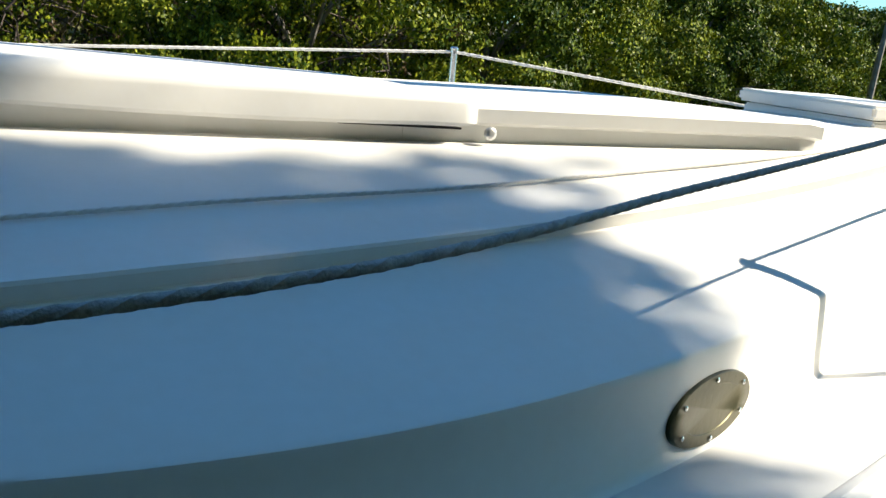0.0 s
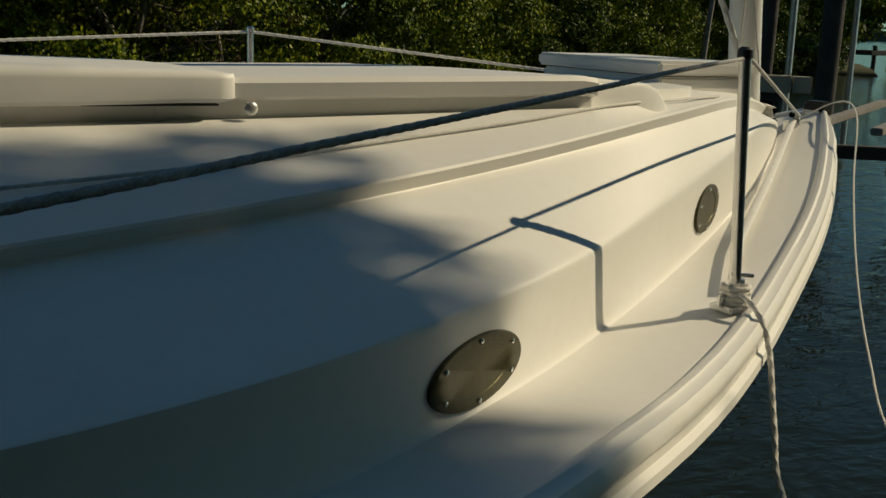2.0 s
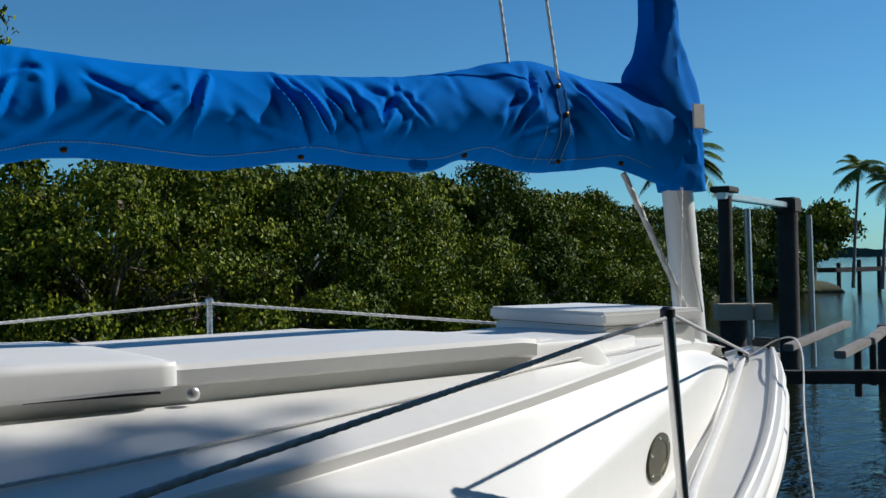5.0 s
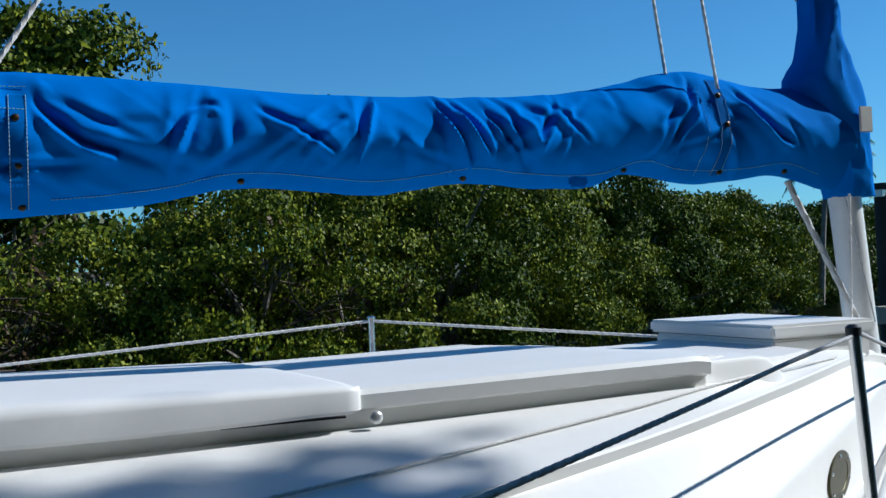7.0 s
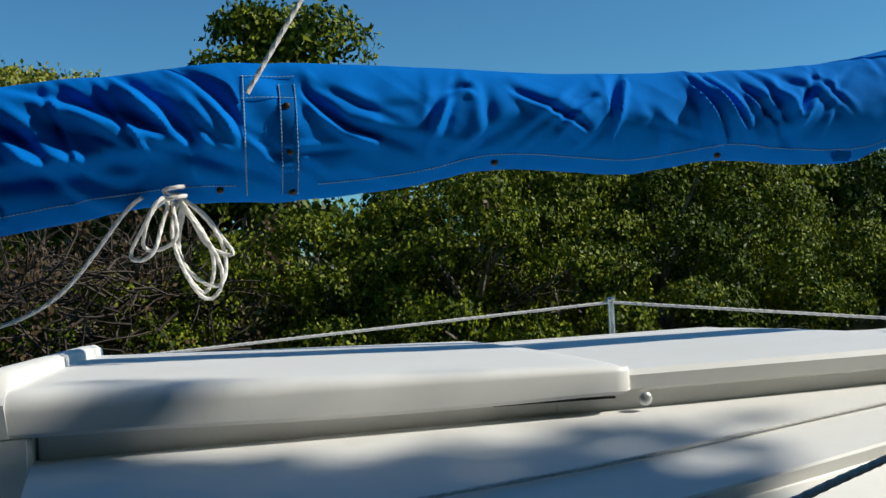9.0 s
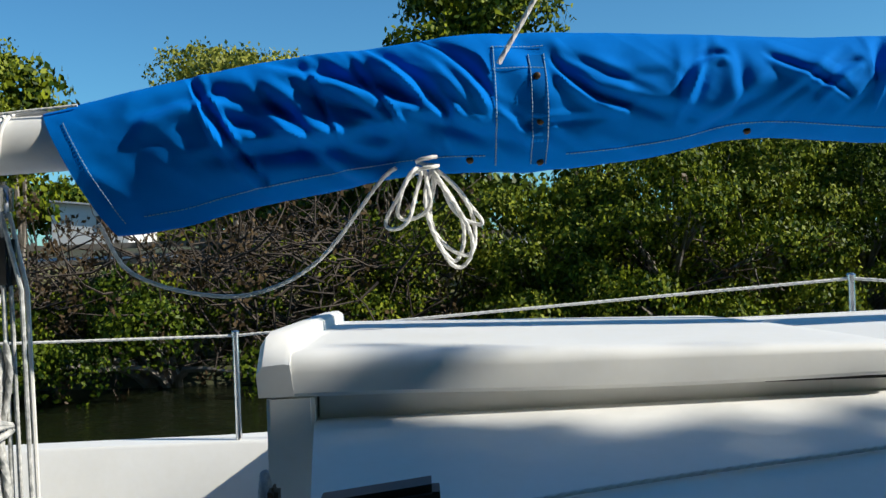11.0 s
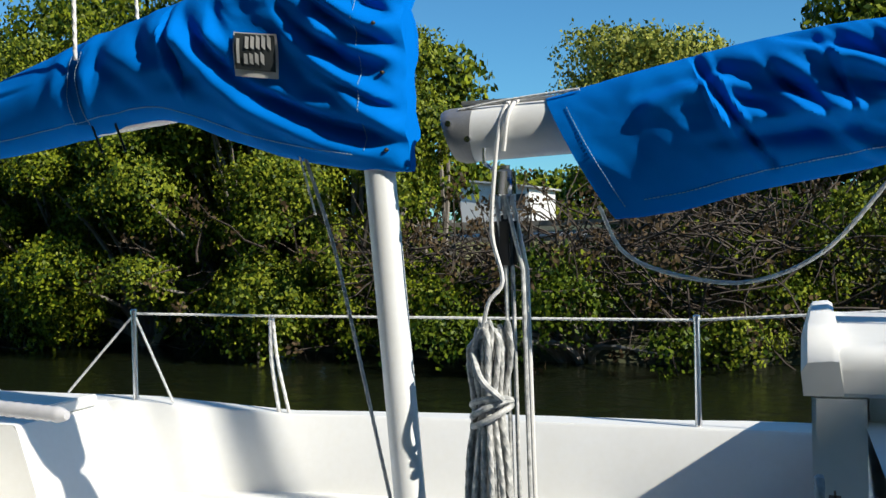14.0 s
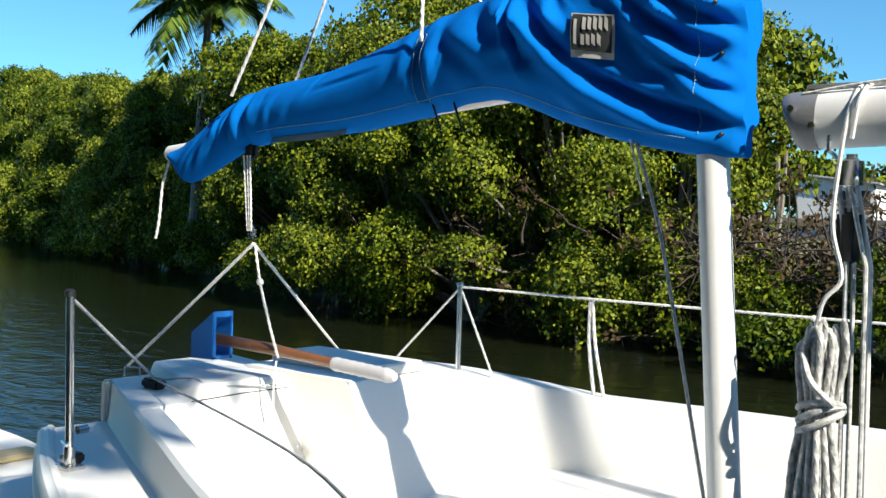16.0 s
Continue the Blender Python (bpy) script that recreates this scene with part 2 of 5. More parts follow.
boat = thing("sailboat", (0.0, CY, 0), "white fibreglass cat ketch sailboat lying on the canal", "sailboat")
xs = list(np.linspace(-3.95, 3.62, 60))
hull_rows = []
for x in xs:
    z, s, p = sheer(x), sb(x), pb(x)
    c = (s + p) / 2
    k = 0.9 if x > 2.2 else 0.0
    n = max(0.0, min(1.0, x / 1.5))
    prof = [(1.0 - 0.02 * n, z - 0.05), (0.985 - 0.16 * n, z * 0.72), (0.93 - 0.30 * n, z * 0.3), (0.80 - 0.32 * n, -0.05), (0.5 - 0.2 * n, -0.3)]
    left = [(x - k * (z - pz) * (x - 2.2), c - (c - s) * f, pz) for f, pz in prof]
    right = [(x - k * (z - pz) * (x - 2.2), c + (p - c) * f, pz) for f, pz in prof]
    hull_rows.append(left + [(x - k * (z + 0.35) * (x - 2.2), c, -0.35)] + right[::-1])
part("hull", loft(hull_rows, caps=True), GEL, boat, "white gelcoat hull")

# deck: whole forward of the cockpit, side strips along it
COCK = -0.26
SC = [(-3.95, 2.58), (-3.62, 2.40), (-2.9, 2.02), (-2.29, 1.70), (-1.5, 1.36), (-0.8, 1.17), (COCK, 1.10)]   # outer foot of the starboard coaming
PC = [(-3.95, 3.92), (-3.21, 3.95), (-2.5, 4.13), (-2.0, 4.18), (-0.7, 4.21), (COCK, 4.21)]                  # inner edge of the port gunwale
fx = [x for x in np.linspace(COCK, 3.6, 40)]
rows_ = [[(x, sb(x) + (pb(x) - sb(x)) * k / 10, sheer(x) + 0.01 * (1 - (k / 5 - 1) ** 2)) for k in range(11)] for x in fx]
part("deck", loft(rows_), GEL, boat)
ax = list(np.linspace(-3.95, COCK, 24))
rows_ = []
for x in ax:
    y, z = smooth_lerp(SC, x), sheer(x)
    top = 0.83 + 0.02 * max(0, x + 2)
    rows_.append([(x, sb(x), z), (x, y, z), (x, y + 0.008, z + 0.01), (x, y + 0.025, top - 0.012), (x, y + 0.04, top), (x, y + 0.13, top), (x, y + 0.145, top - 0.012), (x, y + 0.20, 0.43)])
part("cockpit_coaming", loft(rows_), GEL, boat, "white moulded starboard cockpit coaming")
rows_ = []
for x in ax:
    y = smooth_lerp(PC, x)
    top = 0.765 + lerp([(-3.95, 0.075), (-3.2, 0.065), (-2.5, 0.0), (0, 0)], x)
    rows_.append([(x, pb(x), sheer(x) - 0.03), (x, pb(x) - 0.01, top - 0.012), (x, pb(x) - 0.025, top), (x, y + 0.012, top), (x, y, top - 0.012), (x, y - 0.05, 0.43)])
part("cockpit_coaming", loft(rows_), GEL, boat, "white moulded port cockpit side")
rows_ = [[(x, smooth_lerp(SC, x) + 0.19, 0.43), (x, smooth_lerp(PC, x) - 0.04, 0.43)] for x in ax]
part("cockpit_floor", loft(rows_), GEL, boat)
# aft deck and the wall below it
rows_ = []
for u in [0, 0.14, 0.15, 0.158, 0.165] + list(np.linspace(0.2, 0.46, 7)) + [0.47, 0.478, 0.488, 0.5, 0.6, 0.7, 0.8, 0.9, 1.0]:
    ya, yf = 2.60 + (3.93 - 2.60) * u, 2.285 + (3.96 - 2.285) * u
    lid = 0.058 * max(0.0, min(1.0, (u - 0.14) / 0.02, (0.488 - u) / 0.016))
    rows_.append([(-3.95, ya, 0.832 + lid), (-3.345, yf, 0.835 + lid), (-3.325, yf, 0.832 + lid), (-3.312, yf, 0.818 + lid), (-3.295, yf + 0.005, 0.80), (-3.14, yf + 0.03, 0.43)])
part("aft_deck", loft(rows_), GEL, boat)
part("transom", cuboid((-3.99, 2.575, 0.1), (-3.95, 4.0, 0.83), 0.01), GEL, boat)
part("transom_quarter", cuboid((-3.985, 2.34, 0.1), (-3.95, 2.572, 0.66), 0.01), GEL, boat)


def rail(y_of, s):
    """Moulded rub rail of two rounded ridges along one side."""
    sec = [(0.028, 0.002), (0.022, 0.012), (0.010, 0.018), (-0.004, 0.018), (-0.012, 0.012), (-0.034, 0.010), (-0.048, -0.004), (-0.050, -0.02), (-0.040, -0.034), (-0.042, -0.05), (-0.058, -0.058), (-0.062, -0.075), (-0.045, -0.09), (0.0, -0.095)]
    rows = []
    for x in np.linspace(-3.95, 3.62, 70):
        fade = min(1.0, (3.70 - x) * 4)
        rows.append([(x, y_of(x) + s * a * fade, sheer(x) + b) for a, b in sec])
    return loft(rows)


part("rub_rail", rail(sb, 1), GEL, boat, "double-ridged white rub rail")
part("rub_rail", rail(pb, -1), GEL, boat, "double-ridged white rub rail")
part("stem_cap", cuboid((3.55, 2.79, 1.02), (3.65, 2.91, 1.135), 0.025), GEL, boat)

# ---- cabin ----
TB = [(COCK, 1.72), (0.3, 1.72), (0.8, 1.63), (1.18, 1.44), (1.43, 1.28), (1.75, 1.11), (2.22, 0.815), (2.6, 0.59), (2.8, 0.465), (3.06, 0.275), (3.38, 0.03)]
RB = [(-0.28, 1.48), (0.502, 1.305), (1.12, 1.078), (1.635, 0.924), (2.099, 0.759), (2.644, 0.453), (3.0, 0.24), (3.3, 0.02)]
RZ = [(-0.28, 1.028), (0.502, 1.043), (1.12, 1.064), (1.635, 1.106), (2.099, 1.143), (2.644, 1.170), (3.0, 1.173), (3.3, 1.12)]


def curve(table, degree):
    """A fair curve through a table of (x, value)."""
    c = np.polyfit([t[0] for t in table], [t[1] for t in table], degree)
    return lambda x: float(np.polyval(c, x))


trunk_b, riser_b, riser_z = curve(TB, 5), curve(RB, 5), curve(RZ, 4)


def roof(x):
    """Half section: (distance from the centreline, height)."""
    b, zd = trunk_b(x), sheer(x)
    zt = zd + 0.010 + smooth_lerp([(-0.3, 0.18), (1.0, 0.182), (1.5, 0.186), (1.8, 0.191), (2.1, 0.202), (2.45, 0.203), (2.75, 0.198), (2.97, 0.185), (3.18, 0.12), (3.38, 0.03)], x)
    yt, yr, zr = b - 0.002, riser_b(x), riser_z(x)
    yr = min(yr, yt - 0.012)
    zr = max(zr, zt + 0.01)
    yh = min(smooth_lerp([(-0.3, 0.735), (1.0, 0.735), (1.7, 0.735), (2.0, 0.73), (2.3, 0.62), (2.7, 0.40), (3.3, 0.0)], x), yr - 0.03)
    zh = max(smooth_lerp([(COCK, 1.182), (1.08, 1.198), (1.5, 1.206), (1.97, 1.217), (2.3, 1.217), (2.6, 1.213), (3.0, 1.20), (3.3, 1.14)], x), zr + 0.045)
    g = max(0.0, min(1.0, (yt - yr) / 0.1))
    rise = (zr - zt) / max(0.05, yt - yr)
    up_ = (zh - zr - 0.036) / max(0.05, yr - yh)
    return [(b + 0.03, zd - 0.01), (b + 0.012, zd + 0.002), (b + 0.002, zd + 0.012), (b, zd + 0.03), (yt + 0.002, zt - 0.018), (yt + 0.001, zt - 0.006), (yt - 0.001 * g, zt - 0.001), (yt - 0.006 * g, zt + rise * 0.006 * g), (yt - 0.018 * g, zt + rise * 0.018 * g),
            (yr + 0.018 * g, zr - rise * 0.018 * g), (yr - 0.006, zr), (yr - 0.008, zr + 0.003), (yr + 0.005, zr + 0.030), (yr + 0.002, zr + 0.036), (yr - 0.020, zr + 0.036 + up_ * 0.013), (max(yh, 0), zh), (0, zh + 0.012)]


def heeled(x, y, z):
    """The boat lies a little over to port, so the cabin top falls away beyond its near rail."""
    return x, y, z - 0.031 * max(0.0, y - 2.15) * min(1.0, max(0.0, (z - 0.75) / 0.3)) * min(1.0, max(0.0, (2.75 - x) / 0.5))


rows_ = []
for x in np.linspace(-0.17, 3.36, 112):
    p = roof(x)
    rake = 0.085 * max(0.0, 1 - (x + 0.17) / 0.5)
    rows_.append([heeled(x + rake * max(0.0, y - 0.75), CY - y, z) for y, z in p] + [heeled(x, CY + y, z) for y, z in p[::-1][1:]])
part("cabin_trunk", loft(rows_, caps=True), GEL, boat, "low white cabin trunk with a stepped roof")
# aft edge of the cabin, a plain upright flange
part("bulkhead_flange", cuboid((-0.262, 2.085, 0.45), (-0.165, 2.80, 1.24), 0.008), GEL, boat)

# hatch runners, each an overhanging rail on a recessed foot
for s in (-1, 1):
    y = CY + s * 0.735
    rows_ = []
    for x in np.linspace(0.9, 1.985, 26):
        top = 1.285 + 0.012 * (x - 1.0) - (0.006 if x > 1.97 else 0.0)
        z0 = 1.195 + 0.03 * (x - 0.9)
        sec = [(-0.012, z0 - 0.02), (-0.012, top - 0.05), (0.012, top - 0.042), (0.014, top - 0.012), (0.004, top), (-0.05, top), (-0.055, top - 0.06)]
        rows_.append([heeled(x, y + s * a, z) for a, z in sec])
    part("hatch_runner", loft(rows_, caps=True), GEL, boat)
    rows_ = []
    for x in list(np.linspace(1.93, 2.18, 6)) + [2.22, 2.25, 2.275, 2.295, 2.31, 2.318]:
        e = max(0.0, (x - 2.18) / 0.138)
        yo, top = 0.716 - 0.16 * (x - 1.93) - 0.02 * e ** 3, 1.279 - 0.079 * e ** 2.2
        sec = [(yo + 0.003, 1.12), (yo, top - 0.016), (yo - 0.006, top - 0.004), (yo - 0.02, top), (yo - 0.16, top + 0.002), (yo - 0.17, 1.12)]
        rows_.append([heeled(x, CY + s * a, z) for a, z in sec])
    part("runner_end", loft(rows_, caps=True), GEL, boat)
rows_ = []
for x in np.linspace(0.8, 2.62, 22):
    e = min(1.0, max(0.0, (x - 1.9) / 0.6))
    e = e * e * (3 - 2 * e)
    w = 0.69 - 0.30 * max(0.0, (x - 2.0) / 0.6)
    rows_.append([(x, CY - w, 1.14)] + [heeled(x, CY + v * w, 1.283 + 0.012 * (x - 1.0) + 0.006 * (1 - v * v) - 0.052 * e) for v in np.linspace(-1, 1, 11)] + [(x, CY + w, 1.14)])
part("roof_panel", loft(rows_), GEL, boat)
# sliding hatch: slopes forward, rounded edge, raised lip along its aft edge
rows_ = []
for x in [-0.255, -0.245, -0.225] + list(np.linspace(-0.2, 0.95, 12)) + [1.02, 1.045, 1.055]:
    top = 1.327 - 0.022 * (x + 0.3)
    bot = 1.2345 - 0.007 * max(0.0, 1 - ((x - 0.5) / 0.45) ** 2)
    e = 0.012 if x > 1.05 or x < -0.25 else (0.004 if x > 1.03 or x < -0.24 else 0)
    w = 0.765 - e
    q = lerp([(-0.2, 1.0), (1.05, 0.35)], x)
    sec = [(-w + 0.03, bot + e), (-w + 0.006, bot + e), (-w, bot + 0.008), (-w + 0.003 * q, top - 0.042 * q), (-w + 0.009 * q, top - 0.026 * q), (-w + 0.022 * q, top - 0.012 * q), (-w + 0.042 * q, top - 0.003 * q - e), (-w + 0.075, top - e)]
    mid = [(v, top - e + 0.006 * (1 - (v / w) ** 2)) for v in np.linspace(-w + 0.12, w - 0.12, 8)]
    half_ = sec + mid + [(-a, b) for a, b in sec[::-1]]
    rows_.append([heeled(x, CY + a, b) for a, b in half_])
part("sliding_hatch", loft(rows_, True, True), GEL, boat, "thick white sliding companionway hatch, rounded edges")
rows_ = []
for v in np.linspace(-1, 1, 22):
    d = (1 - abs(v)) * 0.76
    h = 0.042 * min(1, d / 0.10) ** 0.7 - 0.02 * max(0.0, 1 - d / 0.06)
    y = CY + v * 0.765
    rows_.append([heeled(a, y, z) for a, z in ((-0.276, 1.236), (-0.280, 1.300 + h), (-0.268, 1.318 + h), (-0.225, 1.322 + h), (-0.212, 1.318 + h * 0.9), (-0.204, 1.236))])
part("hatch_lip", loft(rows_, caps=True), GEL, boat)
for s in (-1, 1):
    part("hatch_coaming", cuboid((-0.16, CY + s * 0.70 - 0.02, 1.15), (1.0, CY + s * 0.70 + 0.02, 1.24), 0.006), GEL, boat)
# thin black strip under the hatch's starboard edge
part("hatch_edge_strip", cuboid((0.75, CY - 0.757, 1.228), (1.02, CY - 0.735, 1.232)), BLACK, boat)
# pull ring beside the hatch
bm = bmesh.new()
bmesh.ops.create_uvsphere(bm, u_segments=14, v_segments=8, radius=0.015)
bm.transform(Matrix.Translation((1.09, 2.098, 1.222)) @ Matrix.Diagonal((1, 0.5, 1, 1)))
knob = part("hatch_knob", bm, ALU, boat, "round stainless catch on the hatch runner")

# fore hatch, lid over base
part("fore_hatch_base", cuboid((2.615, 2.615, 1.19), (3.02, 3.28, 1.268), 0.008), GEL, boat)
part("fore_hatch_lid", cuboid((2.60, 2.60, 1.272), (3.035, 3.30, 1.318), 0.010), GEL, boat)


def portlight(x0, w, h, v):
    """A bronze oval plate with six screws on the starboard trunk side."""
    def on(x, u):
        p = roof(x)
        a, b = p[2], p[5]
        return Vector((x, CY - (a[0] + (b[0] - a[0]) * u), a[1] + (b[1] - a[1]) * u))
    c = on(x0, v)
    tx = (on(x0 + 0.1, v) - on(x0 - 0.1, v)).normalized()
    tz = (on(x0, 0.9) - on(x0, 0.1)).normalized()
    n = tx.cross(tz).normalized()
    if n.y > 0:
        n = -n
    bm = bmesh.new()
    rings = []
    for r, o in ((1.0, -0.004), (1.0, 0.004), (0.97, 0.007), (0.68, 0.0072), (0.66, 0.0055), (0.02, 0.006)):
        rings.append([bm.verts.new(c + tx * math.cos(a) * w * r + tz * math.sin(a) * h * r + n * o) for a in np.linspace(0, 2 * math.pi, 40, endpoint=False)])
    for a, b in zip(rings, rings[1:]):
        for k in range(40):
            bm.faces.new((a[k], a[(k + 1) % 40], b[(k + 1) % 40], b[k]))
    bm.faces.new(rings[-1])
    bmesh.ops.recalc_face_normals(bm, faces=bm.faces[:])
    plate = part("portlight", bm, BRONZE, boat, "oval weathered bronze portlight plate")
    for k in range(6):
        a = radians(30 + 60 * k)
        q = c + tx * math.cos(a) * w * 0.84 + tz * math.sin(a) * h * 0.84
        bm = tube([q + n * 0.005, q + n * 0.010, q + n * 0.0115], [0.0055, 0.005, 0.002], 8)
        part("screw", bm, STEEL, plate)


portlight(1.284, 0.153, 0.064, 0.37)
portlight(2.44, 0.105, 0.064, 0.47)

# ---- spars ----
def mast_x(z):
    return 3.207 - 0.096 * (z - 1.28)


def miz_x(z):
    return -1.39 - 0.075 * (z - 0.8)


part("main_mast", tube([(mast_x(z), CY, z) for z in (0.9, 2.0, 3.0, 5.0, 7.4)], [0.058, 0.057, 0.056, 0.052, 0.042], 24), SPAR, boat, "white painted unstayed main mast")
part("mizzen_mast", tube([(miz_x(z), CY, z) for z in (0.2, 1.0, 2.0, 3.5, 5.4)], [0.047, 0.047, 0.046, 0.042, 0.034], 20), SPAR, boat, "white painted mizzen mast")


def boom_z(x):
    return 1.835 + 0.035 * (x + 1.2)


def spar_oval(x0, x1, rz, ry, n=44):
    rows = []
    for x in np.linspace(x0, x1, n):
        k = 1.0 - 0.45 * max(0.0, min(1.0, (x + 0.85) / 0.2))
        rows.append([(x, CY + math.cos(a) * ry * k, boom_z(x) + math.sin(a) * rz * k) for a in np.linspace(0, 2 * math.pi, 22, endpoint=False)])
    return loft(rows, True, True)


boom = part("main_boom", spar_oval(-1.19, 3.12, 0.078, 0.058), SPAR, boat, "white aluminium main boom")
rows_ = []
for x, k in ((-1.262, 0.80), (-1.26, 0.9), (-1.25, 0.97), (-1.235, 1.02), (-1.16, 1.03)):
    rows_.append([(x + 0.045 * (0.5 - 0.5 * math.sin(a)) * (1 if x < -1.2 else 0), CY + math.cos(a) * 0.058 * k, boom_z(x) + math.sin(a) * 0.078 * k) for a in np.linspace(0, 2 * math.pi, 22, endpoint=False)])
part("boom_end_cap", loft(rows_, True, True), mat("cast_grey", (0.30, 0.30, 0.30), 0.5, 0.3, noise=(12, 0.6), tint=(0.18, 0.18, 0.18)), boom, "grey cast boom end fitting")
for x, z in ((-1.222, 0.03), (-1.165, -0.018)):
    part("screw", tube([(x, CY - 0.057, boom_z(x) + z), (x, CY - 0.066, boom_z(x) + z)], 0.009, 10), STEEL, boom)
part("outhaul_track", cuboid((-1.2, CY - 0.012, boom_z(-1) + 0.075), (-0.6, CY + 0.012, boom_z(-1) + 0.09), 0.003), ALU, boom)
part("mizzen_boom", tube([(-1.5, CY, 2.02), (-3.92, CY, 1.79)], 0.03, 14), SPAR, boat, "slim white mizzen boom")

# ---- stanchions ----
def stanchion(x, y, z0, z1, lean=(0, 0), foot=True):
    top = (x + lean[0], y + lean[1], z1)
    ob = part("stanchion", tube([(x, y, z0), top], 0.0135, 12), STEEL, boat, "polished stainless stanchion")
    part("cap", tube([(top[0], top[1], z1 - 0.012), (top[0], top[1], z1 + 0.006), (top[0], top[1], z1 + 0.012)], [0.017, 0.017, 0.01], 10), BLACK if foot else STEEL, ob)
    if foot:
        part("base_plate", cuboid((x - 0.045, y - 0.035, z0 - 0.004), (x + 0.045, y + 0.035, z0 + 0.01), 0.003), STEEL, ob)
        part("socket", tube([(x, y, z0 + 0.008), (x, y, z0 + 0.07)], 0.019, 12), STEEL, ob)
        part("bracket", cuboid((x - 0.05, y - 0.006, z0 + 0.005), (x + 0.03, y + 0.006, z0 + 0.035), 0.003), STEEL, ob)
        part("pin", tube([(x - 0.03, y - 0.01, z0 + 0.085), (x + 0.025, y - 0.025, z0 + 0.08)], 0.005, 8), STEEL, ob)
    return ob


S1T = Vector((2.018, 1.648, 1.374))
stanchion(2.123, 1.712, 0.79, 1.374, (-0.105, -0.064))
stanchion(1.67, 3.86, 0.78, 1.358, foot=False)
stanchion(-0.71, 4.25, 0.70, 1.20, foot=False)
stanchion(-3.20, 4.0, 0.76, 1.232, foot=False)
stanchion(-3.28, 1.985, 0.685, 1.262, (0.0, -0.01))
part("brace", tube([(-3.36, 2.04, 0.70), (-3.30, 1.99, 1.22)], 0.008, 8), STEEL, boat)
part("cleat_block", cuboid((-3.37, 2.02, 0.685), (-3.30, 2.06, 0.72), 0.008), BLACK, boat)
part("pulley", tube([(-3.57, 2.2, 0.735), (-3.57, 2.24, 0.735)], 0.016, 12), STEEL, boat)

# ---- tiller and rudder head ----
tiller = part("tiller", tube([(-3.66, CY, 1.02), (-3.3, CY, 1.012), (-2.9, CY, 0.99), (-2.72, CY, 0.982)], [0.029, 0.028, 0.023, 0.020], 10, flat=0.8), mat("varnished_wood", (0.21, 0.085, 0.03), 0.35, noise=(9, 0.7), tint=(0.10, 0.04, 0.015)), boat, "varnished wooden tiller")
rows_ = [(-2.92 + 0.02 * k, (0.024 + 0.004 * (k % 2)) * (0.55 if k == 15 else 1.0)) for k in range(16)]
part("grip", tube([(x, CY, 0.99 - 0.05 * (x + 2.92)) for x, r in rows_], [r for x, r in rows_], 12), mat("grip_wrap", (0.55, 0.54, 0.55), 0.6, noise=(20, 0.4)), tiller, "pale ribbed wrapping")
RBLUE = mat("rudder_paint", (0.02, 0.27, 0.78), 0.45, noise=(8, 0.4), tint=(0.015, 0.10, 0.38))
bm = bmesh.new()
for y in (CY - 0.052, CY + 0.036):
    cuboid((-3.69, y, 0.94), (-3.55, y + 0.018, 1.118), 0.003, bm)
cuboid((-3.69, CY - 0.051, 1.112), (-3.55, CY + 0.053, 1.136), 0.003, bm)
cuboid((-3.69, CY - 0.051, 0.94), (-3.55, CY + 0.053, 0.955), 0.003, bm)
for v in bm.verts:
    if v.co.x < -3.65:
        v.co.z = 0.93 + (v.co.z - 0.93) * 0.55
part("rudder_head", bm, RBLUE, boat, "bright blue rudder head box")
part("rudder", cuboid((-4.3, CY - 0.02, -0.6), (-4.0, CY + 0.02, 0.62), 0.01), RBLUE, boat)

# hatch lids on the aft deck
part("locker_lid", cuboid((-3.56, 3.13, 0.905), (-2.95, 3.42, 0.95), 0.006), GEL, boat, "white locker lid, standing proud")
rows_ = [[(x0, 2.985, z), (x0, 3.44, z)] for x0, z in ((-2.80, 0.43), (-2.955, 0.88), (-2.965, 0.898), (-2.98, 0.904), (-3.56, 0.904))]
part("locker_front", loft(rows_), GEL, boat, "white moulded locker below the lid")
for y in (2.985, 3.44):
    bm = bmesh.new()
    bm.faces.new([bm.verts.new(p) for p in ((-2.80, y, 0.43), (-2.955, y, 0.88), (-2.98, y, 0.904), (-3.56, y, 0.904), (-3.56, y, 0.43))])
    part("locker_side", bm, GEL, boat)
part("lid_seam", tube([(-3.302, 2.50, 0.838), (-3.304, 2.75, 0.842), (-3.304, 3.04, 0.838)], 0.0025, 5), BLACK, boat)

# ---- winch, fittings ----
bm = bmesh.new()
cuboid((-0.115, 1.52, 1.08), (0.075, 1.60, 1.178), 0.012, bm)
for v in bm.verts:
    if v.co.x < -0.05 and v.co.z > 1.13:
        v.co.z -= 0.02
part("winch_cover", bm, BLACK, boat, "black plastic box on the cabin side")
part("handrail_stub", cuboid((-0.235, 1.88, 0.98), (-0.215, 1.93, 1.10), 0.008), mat("teak", (0.10, 0.05, 0.025), 0.6, noise=(14, 0.6)), boat)
for y in (2.98, 2.88, 2.80):
    part("chock", cuboid((3.34 + (2.98 - y) * 0.3, y - 0.02, 1.03), (3.39 + (2.98 - y) * 0.3, y + 0.02, 1.085 + 0.02), 0.008), BLACK if y > 2.85 else STEEL, boat)
part("bow_cleat", tube([(3.45, 2.80, 1.07), (3.45, 2.80, 1.11), (3.40, 2.78, 1.125), (3.52, 2.84, 1.125)], 0.012, 8), STEEL, boat)
part("bow_chock", cuboid((3.58, 2.80, 1.12), (3.64, 2.90, 1.17), 0.01), BLACK, boat)
